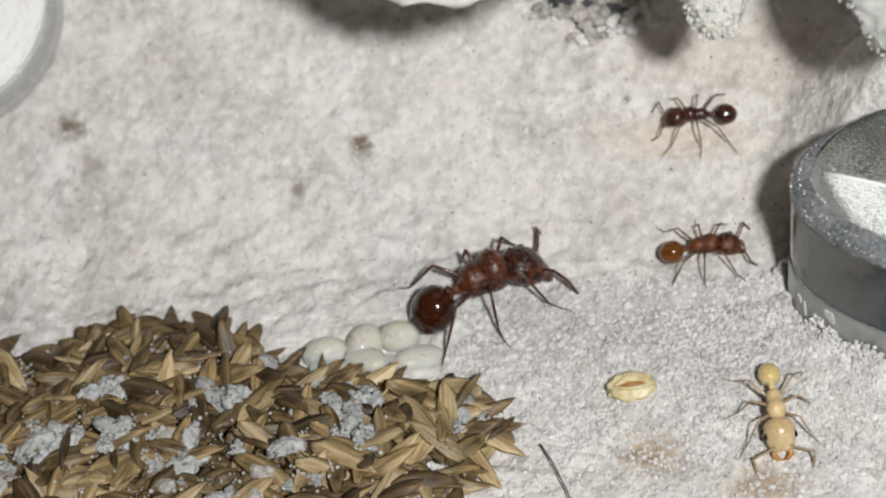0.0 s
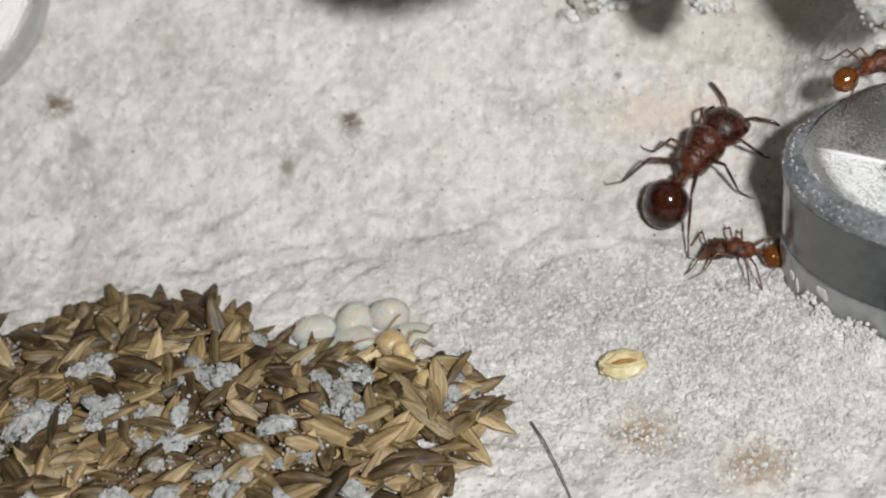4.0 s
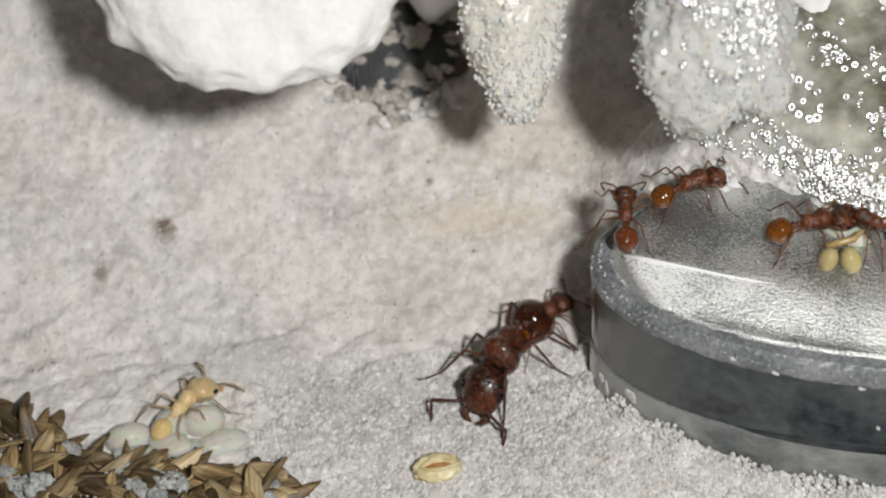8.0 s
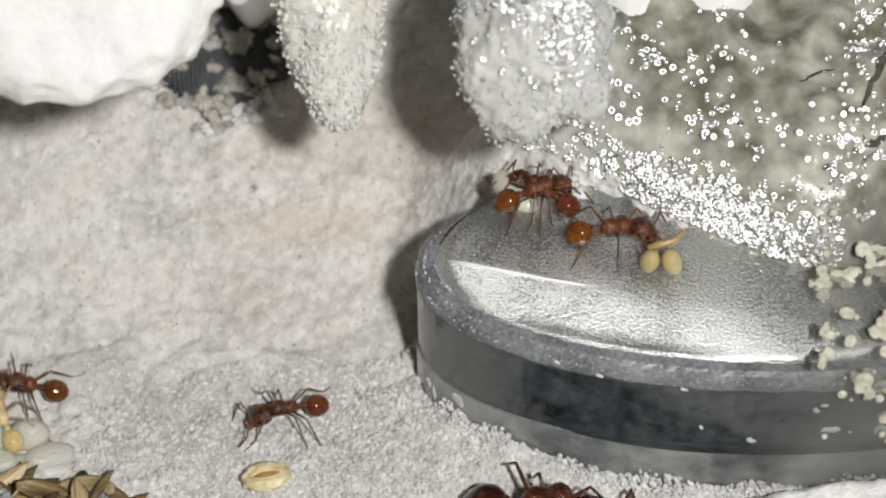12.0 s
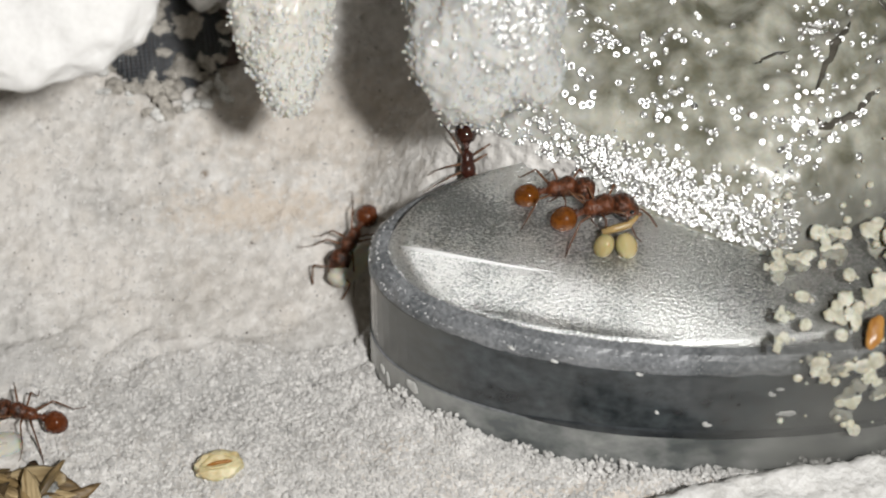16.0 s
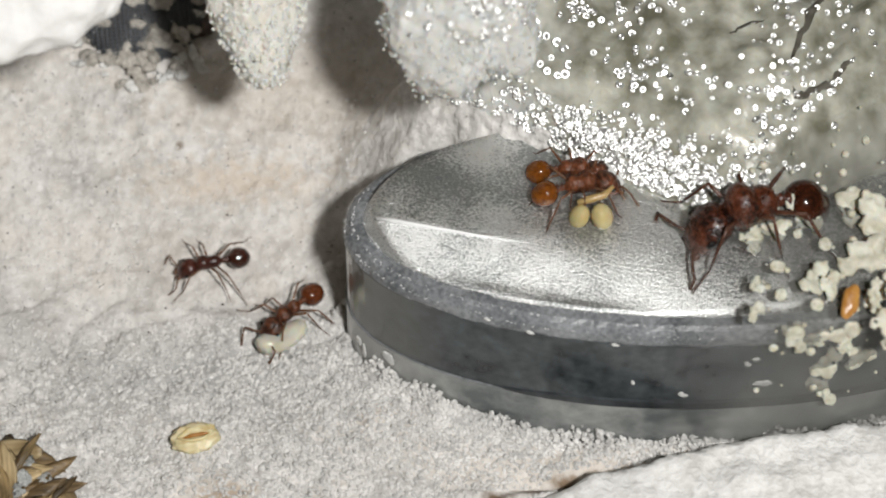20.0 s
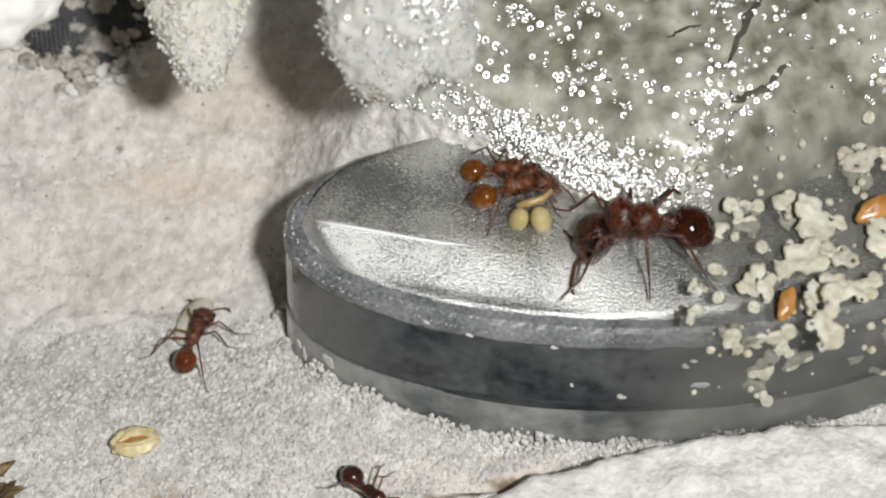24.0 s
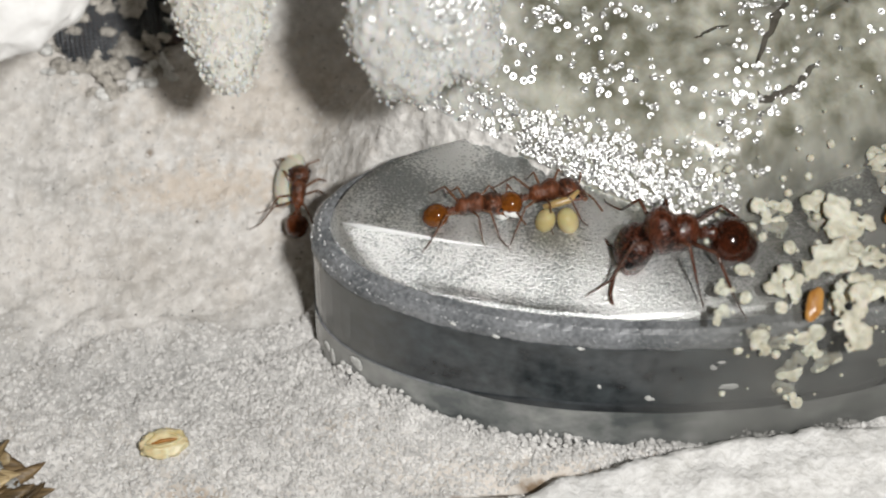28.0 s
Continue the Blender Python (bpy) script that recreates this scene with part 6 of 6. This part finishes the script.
ROUTES = {
    "queen": [
        (0, -13.39, -8.39, 0.13, 4, 31),
        (0.5, -10.52, -6.58, 0.40, 9, 29),
        (1, -7.14, -6.07, 0.54, 11, 19),
        (1.2, -6.42, -6.18, 0.51, 11, 16),
        (1.5, -5.48, -5.72, 0.65, 12, 28),
        (2, -4.88, -5.34, 0.78, 14, 35),
        (2.5, -4.52, -5.36, 0.77, 13, 37),
        (3, -4.19, -4.08, 1.29, 17, 47),
        (3.5, -4.35, -3.50, 1.55, 17, 57),
        (5.5, -3.24, -3.22, 1.68, 18, 32),
        (6, -3.03, -3.85, 1.39, 17, 7),
        (6.5, -2.76, -4.32, 1.19, 16, -30),
        (7, -2.26, -5.39, 0.77, 13, -86),
        (7.5, -3.90, -5.72, 0.66, 12, -123),
        (8, -4.33, -7.88, 0.26, 2, -116),
        (8.5, -2.88, -8.04, 0.33, -1, -51),
        (9, -0.26, -11.67, 1.00, 1, -39),
        (9.5, 0.58, -13.67, 0.72, 10, -51),
        (10, 1.74, -15.68, 0.32, 5, -47),
        (10.5, 2.72, -15.31, 0.40, 6, -36),
        (11, 2.99, -15.81, 0.35, 4, -34),
        (11.5, 2.72, -16.00, 0.32, 4, -27),
        (12.3, 6.13, -15.19, 0.46, 0, 1),
        (12.9, 10.04, -14.69, 0.52, -6, 12),
        (13.5, 15.72, -14.02, 3.50, 25, 21),
        (14, 19.61, -13.79, 3.50, 25, 23),
        (14.5, 22.69, -12.58, 5.00, 25, 46),
        (15.5, 22.59, -12.08, 8.00, 0, 67),
        (16.5, 21.79, -9.49, 8.00, 0, 127),
        (17, 19.78, -8.75, 8.00, 0, 167),
        (17.5, 17.62, -9.07, 8.00, 0, 175),
        (18, 16.47, -9.40, 8.00, 0, 177),
        (19, 15.39, -9.30, 8.00, 0, -167),
        (20, 14.88, -9.17, 8.00, 0, -162),
        (20.5, 13.76, -9.28, 8.00, 0, -171),
        (21, 13.23, -9.20, 8.00, 0, -176),
        (21.5, 12.62, -8.96, 8.00, 0, -174),
        (22, 12.82, -9.97, 8.00, 0, -171),
        (22.5, 12.74, -9.98, 8.00, 0, -170),
        (24.5, 12.51, -9.66, 8.00, 0, -177),
        (25, 12.34, -9.62, 8.00, 0, -175),
        (26, 12.33, -9.72, 8.00, 0, -170),
        (27, 12.46, -9.66, 8.00, 0, -168),
        (27.5, 12.64, -9.89, 8.00, 0, -173),
        (28, 13.08, -10.26, 8.00, 0, -178),
    ],
    "dark": [
        (0, -4.91, -0.55, 2.98, 18, -175),
        (0.5, -6.31, 0.49, 3.50, 19, 136),
        (1, -6.73, 1.56, 4.03, 19, 111),
        (1.5, -6.72, 3.22, 4.86, 19, 91),
        (2, -6.02, 3.55, 5.02, 19, 86),
        (3, -4.98, 3.60, 5.05, 19, 88),
        (3.5, -4.16, 4.66, 5.58, 19, 72),
        (6, 0.85, 5.23, 5.86, 19, 58),
        (9, 3.34, 3.77, 5.73, 5, 61),
        (14, 4.73, 1.21, 7.32, -27, 81),
        (15.5, 4.14, -0.30, 8.00, 0, -112),
        (16, 3.29, -2.52, 6.85, 39, -87),
        (16.5, 1.44, -2.13, 5.76, 17, -150),
        (17, -0.41, 0.33, 4.38, 19, -163),
        (17.5, -2.12, 0.71, 3.61, 19, -168),
        (18, -2.60, -0.06, 3.22, 19, -136),
        (18.5, -3.54, -1.45, 2.53, 18, -125),
        (19, -3.95, -3.76, 1.43, 17, -90),
        (19.5, -4.42, -3.90, 1.37, 17, -101),
        (20, -6.62, -4.72, 1.02, 15, -168),
        (20.5, -10.14, -7.40, 0.23, 6, -111),
        (21, -9.46, -10.27, 0.04, 1, -49),
        (21.5, -5.68, -10.77, 0.21, -1, -1),
        (22, -1.53, -11.51, 0.83, 0, 7),
        (22.5, -0.07, -12.44, 0.95, 6, 0),
        (24.5, 3.23, -17.58, 0.24, 2, -56),
        (28, 4.35, -20.35, 0.11, 3, -45),
    ],
    "amber": [
        (0, -4.30, -6.02, 0.57, 11, 11),
        (0.5, -3.72, -4.74, 1.01, 15, 55),
        (1, -2.87, -3.40, 1.59, 17, 81),
        (1.5, -2.00, -1.77, 2.38, 18, 68),
        (2, -0.91, -1.16, 3.32, 18, 65),
        (2.5, 0.79, -1.73, 4.94, 19, 42),
        (3, 1.28, -4.69, 8.00, 0, 36),
        (3.5, 1.54, -4.65, 8.00, 0, 48),
        (4.3, 3.25, -4.00, 8.00, 0, 22),
        (4.6, 3.30, -4.05, 8.00, 0, 40),
        (5, 2.40, -4.10, 8.00, 0, 105),
        (5.5, 1.18, -4.47, 8.00, 0, 135),
        (6, 0.69, -4.64, 8.00, 0, 147),
        (6.5, 1.02, -4.57, 8.00, 0, 141),
        (7, 2.23, -4.46, 8.00, 0, 140),
        (7.25, 2.11, -5.11, 8.00, 0, -84),
        (7.5, 2.72, -5.11, 8.00, 0, 1),
        (8, 3.30, -4.79, 8.00, 0, 26),
        (9, 3.56, -5.00, 8.00, 0, 27),
        (10, 3.84, -4.81, 8.00, 0, 26),
        (11, 3.61, -4.76, 8.00, 0, 21),
        (11.5, 3.86, -4.91, 8.00, 0, 20),
        (13.5, 5.25, -4.95, 8.00, 0, 10),
        (14, 5.66, -4.90, 8.00, 0, 3),
        (15, 6.57, -5.39, 8.00, 0, 5),
        (16, 6.91, -5.80, 8.00, 0, 7),
        (17, 7.12, -5.85, 8.00, 0, 6),
        (18, 7.50, -6.10, 8.00, 0, 2),
        (19, 8.13, -6.14, 8.00, 0, -4),
        (20, 8.33, -6.36, 8.00, 0, -3),
        (21, 8.27, -6.49, 8.00, 0, -2),
        (22, 8.44, -6.45, 8.00, 0, 3),
        (24.5, 8.12, -6.19, 8.00, 0, -9),
        (25, 8.33, -6.29, 8.00, 0, -14),
        (25.5, 6.63, -6.08, 8.00, 0, -159),
        (26, 6.16, -5.98, 8.00, 0, -140),
        (26.5, 5.33, -5.71, 8.00, 0, -160),
        (26.8, 4.34, -5.38, 8.00, 0, -95),
        (27, 3.67, -6.38, 8.00, 0, -28),
        (27.5, 4.44, -6.86, 8.00, 0, -25),
        (28, 5.50, -7.99, 8.00, 0, 13),
    ],
    "nurse": [
        (0, 11.24, -9.04, 8.00, 0, 14),
        (5.5, 9.38, -8.20, 8.00, 0, 15),
        (7, 7.93, -6.72, 8.00, 0, 18),
        (7.5, 8.21, -6.64, 8.00, 0, 14),
        (8, 8.02, -6.90, 8.00, 0, 12),
        (9, 7.63, -6.72, 8.00, 0, 10),
        (10, 7.00, -7.20, 8.00, 0, -8),
        (11, 6.98, -7.05, 8.00, 0, -5),
        (11.5, 7.04, -7.18, 8.00, 0, -1),
        (13.5, 7.80, -6.77, 8.00, 0, 9),
        (14, 7.98, -6.83, 8.00, 0, 8),
        (15, 8.07, -7.05, 8.00, 0, 13),
        (16, 8.33, -6.89, 8.00, 0, 15),
        (17, 8.45, -6.96, 8.00, 0, 14),
        (18, 8.56, -7.04, 8.00, 0, 12),
        (19, 8.59, -7.15, 8.00, 0, 10),
        (20, 8.55, -7.20, 8.00, 0, 11),
        (21, 8.49, -7.28, 8.00, 0, 6),
        (22, 8.68, -7.16, 8.00, 0, 4),
        (22.5, 8.77, -7.12, 8.00, 0, 7),
        (24.5, 8.43, -7.09, 8.00, 0, 17),
        (25, 8.41, -7.10, 8.00, 0, 16),
        (26, 8.37, -7.52, 8.00, 0, 18),
        (27, 8.36, -7.60, 8.00, 0, 17),
        (28, 8.44, -7.41, 8.00, 0, 15),
    ],
    "descender": [
        (0, 10.48, -7.79, 8.00, 0, 174),
        (1, 5.91, -7.88, 8.00, 0, -180),
        (1.8, 2.55, -8.73, 8.00, 0, 178),
        (2, 1.35, -8.62, 8.00, 0, 168),
        (2.4, -0.74, -10.86, 8.00, 0, -119),
        (2.7, -1.58, -6.29, 0.53, 8, -109),
        (3, -1.42, -7.45, 0.95, 30, -111),
        (3.5, -1.96, -7.81, 0.37, -1, -159),
        (5.5, -3.30, -5.81, 0.63, 12, 121),
        (6, -3.70, -5.88, 0.61, 11, 100),
        (6.5, -3.26, -6.31, 0.50, 9, 52),
        (7, -3.98, -6.18, 0.53, 10, 71),
        (7.5, -3.97, -6.45, 0.46, 9, 78),
        (8, -2.73, -5.49, 0.74, 13, 43),
        (8.5, -4.65, -4.79, 0.99, 15, 117),
        (9, -7.35, -5.65, 0.67, 13, 174),
        (9.5, -11.28, -6.31, 0.47, 11, -172),
        (10, -12.42, -7.79, 0.18, 5, -153),
        (10.5, -14.42, -8.57, 0.12, 4, 179),
        (11, -15.84, -8.76, 0.11, 3, 172),
        (11.5, -16.66, -8.68, 0.13, 4, 174),
        (13.5, -18.50, -8.20, 0.21, 6, 158),
        (14, -18.77, -8.13, 0.22, 6, 158),
        (15, -19.31, -8.93, 0.13, 4, 159),
        (28, -22.01, -10.28, 0.06, 2, 172),
    ],
    "climber": [
        (0, 8.55, -7.66, 8.00, 0, 165),
        (4.5, 3.56, -9.97, 8.00, 0, 134),
        (5.5, 0.61, -8.46, 8.00, 0, 140),
        (6, 0.24, -7.78, 8.00, 0, 139),
        (6.5, -0.26, -7.72, 8.00, 0, 133),
        (7, -0.32, -6.89, 8.00, 0, 134),
        (7.5, -1.83, -7.37, 8.00, 0, 132),
        (8, 0.54, -6.37, 8.00, 0, 92),
        (8.5, 0.09, -5.77, 8.00, 0, 158),
        (9, -0.12, -1.64, 3.72, 18, 163),
        (9.5, -1.60, -1.91, 2.53, 18, -120),
        (10, -1.65, -3.25, 1.87, 18, -117),
        (10.5, -2.45, -4.73, 1.02, 15, -107),
        (11, -2.05, -6.91, 0.41, 5, -115),
        (11.5, -3.78, -9.25, 0.32, -3, -158),
        (12.5, -9.26, -10.16, 0.05, 1, -168),
        (13.5, -14.69, -10.69, 0.02, 1, -173),
        (14, -14.29, -10.43, 0.03, 1, 175),
        (14.5, -15.05, -9.78, 0.05, 2, 169),
        (15, -15.13, -9.88, 0.04, 1, 161),
        (16, -14.97, -10.55, 0.03, 1, 164),
        (17, -17.94, -10.20, 0.04, 1, 166),
        (28, -22.05, -10.00, 0.07, 2, 172),
    ],
    "carrier": [
        (0, 11.27, -11.00, 8.00, 0, 167),
        (7, 9.68, -7.58, 8.00, 0, 158),
        (8, 10.06, -6.73, 8.00, 0, 155),
        (9, 9.67, -6.62, 8.00, 0, 152),
        (10, 7.67, -5.76, 8.00, 0, 151),
        (11, 6.10, -5.00, 8.00, 0, 150),
        (11.5, 5.37, -4.93, 8.00, 0, 152),
        (12.5, 3.20, -4.78, 8.00, 0, 126),
        (13.5, 2.79, -4.86, 8.00, 0, 101),
        (14, 2.72, -5.23, 8.00, 0, 123),
        (14.5, 1.97, -5.42, 8.00, 0, 164),
        (15, 0.68, -1.76, 4.73, 19, 170),
        (15.5, -0.92, -0.42, 3.69, 19, 175),
        (16, -1.58, -2.84, 2.07, 18, -119),
        (16.5, -1.62, -3.56, 1.73, 17, -132),
        (17, -1.71, -3.71, 1.66, 17, -118),
        (18, -2.19, -4.48, 1.12, 16, -120),
        (18.5, -2.80, -5.25, 0.82, 14, -175),
        (19, -3.03, -5.50, 0.73, 13, -172),
        (19.5, -3.44, -6.40, 0.48, 9, -137),
        (20, -3.22, -7.14, 0.36, 5, -134),
        (20.5, -4.42, -7.72, 0.27, 3, -159),
        (21, -6.37, -7.37, 0.26, 6, 161),
        (21.5, -7.59, -7.25, 0.27, 7, 165),
        (22, -7.70, -7.79, 0.19, 5, 178),
        (22.5, -7.80, -8.03, 0.17, 4, 177),
        (24.5, -3.51, -8.02, 0.30, 0, 52),
        (25, -2.54, -6.99, 0.39, 5, 56),
        (25.5, -2.67, -5.63, 0.69, 12, 74),
        (26, -2.40, -5.03, 0.90, 14, 83),
        (26.5, -2.13, -4.12, 1.27, 16, 81),
        (27, -1.88, -3.46, 1.57, 17, 64),
        (27.5, -2.07, -3.66, 1.48, 17, 78),
        (28, -1.49, -1.95, 2.61, 18, 87),
    ],
    "callow": [
        (0, -1.14, -14.20, 0.46, 8, -79),
        (0.2, -1.71, -15.72, 0.17, 4, -92),
        (0.4, -2.03, -16.85, 0.08, 2, -104),
        (0.5, -2.17, -16.92, 0.08, 2, -107),
        (0.6, -2.44, -16.61, 0.08, 2, -113),
        (0.8, -3.56, -16.05, 0.08, 2, -146),
        (1, -3.99, -15.43, 0.10, 3, -155),
        (1.5, -6.50, -14.20, 0.07, 1, -168),
        (2, -9.34, -15.08, 0.01, 0, -154),
        (2.5, -9.98, -14.94, 0.01, 0, -159),
        (3, -11.85, -13.84, 0.00, 0, 160),
        (3.5, -13.36, -13.46, 0.00, 0, 141),
        (4.2, -16.65, -13.30, 0.00, 0, 130),
        (5, -18.35, -11.56, 0.01, 0, 114),
        (5.5, -18.47, -11.12, 0.02, 1, 103),
        (6, -17.98, -10.83, 0.03, 1, 52),
        (7, -17.54, -10.65, 0.03, 1, 36),
        (8, -17.69, -10.40, 0.04, 1, 57),
        (9, -17.64, -10.19, 0.04, 1, 88),
        (10, -17.59, -10.18, 0.04, 1, 103),
        (11, -17.92, -10.05, 0.05, 2, 126),
        (11.5, -18.11, -10.12, 0.05, 2, 122),
        (13.5, -18.00, -9.83, 0.06, 2, 116),
        (15, -18.46, -9.91, 0.06, 2, 133),
        (28, -21.27, -11.38, 0.02, 1, 150),
    ],
}


def ant_pose(x, y, z, slope, heading):
    return P(x, y, z) @ pose(0, 0, 0, slope, 0, 0) @ pose(0, 0, 0, 0, 0, heading)


def motions():
    for name, rows in ROUTES.items():
        ant, legs, skull = ANTS[name]
        size = ant["size"]
        dense, last = [], None
        for t, x, y, z, slope, heading in rows:
            if last:
                t0, x0, y0, z0, s0, h0 = last
                turn = (heading - h0 + 180) % 360 - 180
                heading = h0 + turn
                n = int(abs(turn) // 75) + 1
                for k in range(1, n):
                    q = k / n
                    dense.append((t0 + (t - t0) * q, x0 + (x - x0) * q, y0 + (y - y0) * q, z0 + (z - z0) * q, s0 + (slope - s0) * q, h0 + turn * q))
            last = (t, x, y, z, slope, heading)
            dense.append(last)
        if dense[-1][0] < 28.0:
            dense.append((28.0, *dense[-1][1:]))
        walk(ant, [(t, ant_pose(x, y, z, s, h)) for t, x, y, z, s, h in dense])
        if name == "queen":                 # hangs its head while it feeds on the metal top
            neck = Vector((0.60, 0, 0.94)) * size
            walk(skull, [(t, P(*neck) @ pose(0, 0, 0, 0, dip, 0) @ P(*-neck)) for t, dip in ((0, 0), (18.5, 0), (20.5, 18), (22, 30), (28, 34))])
        if name == "amber":                 # it finds the crumb on the metal top and drags it along
            held = [(t, ant_pose(x, y, z, s, h) @ P(1.46, -0.05, 0.50)) for t, x, y, z, s, h in dense if t >= 4.3]
            walk(CRUMB, [(0, held[0][1])] + held)
        # stepping legs: two alternating sets of three while the ant travels
        ts = np.array([r[0] for r in dense])
        place = np.array([r[1:4] for r in dense])
        head = np.array([r[5] for r in dense])
        steps = np.arange(0, 28.01, 0.2)
        at = np.stack([np.interp(steps, ts, place[:, k]) for k in range(3)], axis=1)
        ang = np.interp(steps, ts, head)
        pace = np.r_[0, np.linalg.norm(np.diff(at, axis=0), axis=1) + 0.012 * abs(np.diff(ang))]
        for leg, hx, hy, hz, s, i in legs:
            phase = 1 if (i + (s > 0)) % 2 else -1
            keys, was = [], None
            for k, t in enumerate(steps):
                amp = min(1.0, pace[k] / 0.25) * 17
                a = phase * amp * (1 if k % 2 else -1) * s
                lift = 6 * s * (amp / 17) * (1 if (k % 2) == (phase > 0) else 0)
                here = (round(a, 1), round(lift, 1))
                keys.append((float(t), here))
            slim = [keys[0]] + [keys[k] for k in range(1, len(keys) - 1) if keys[k][1] != keys[k - 1][1] or keys[k][1] != keys[k + 1][1]] + [keys[-1]]
            walk(leg, [(t, P(hx, hy, hz, lift, 0, a)) for t, (a, lift) in slim])


motions()
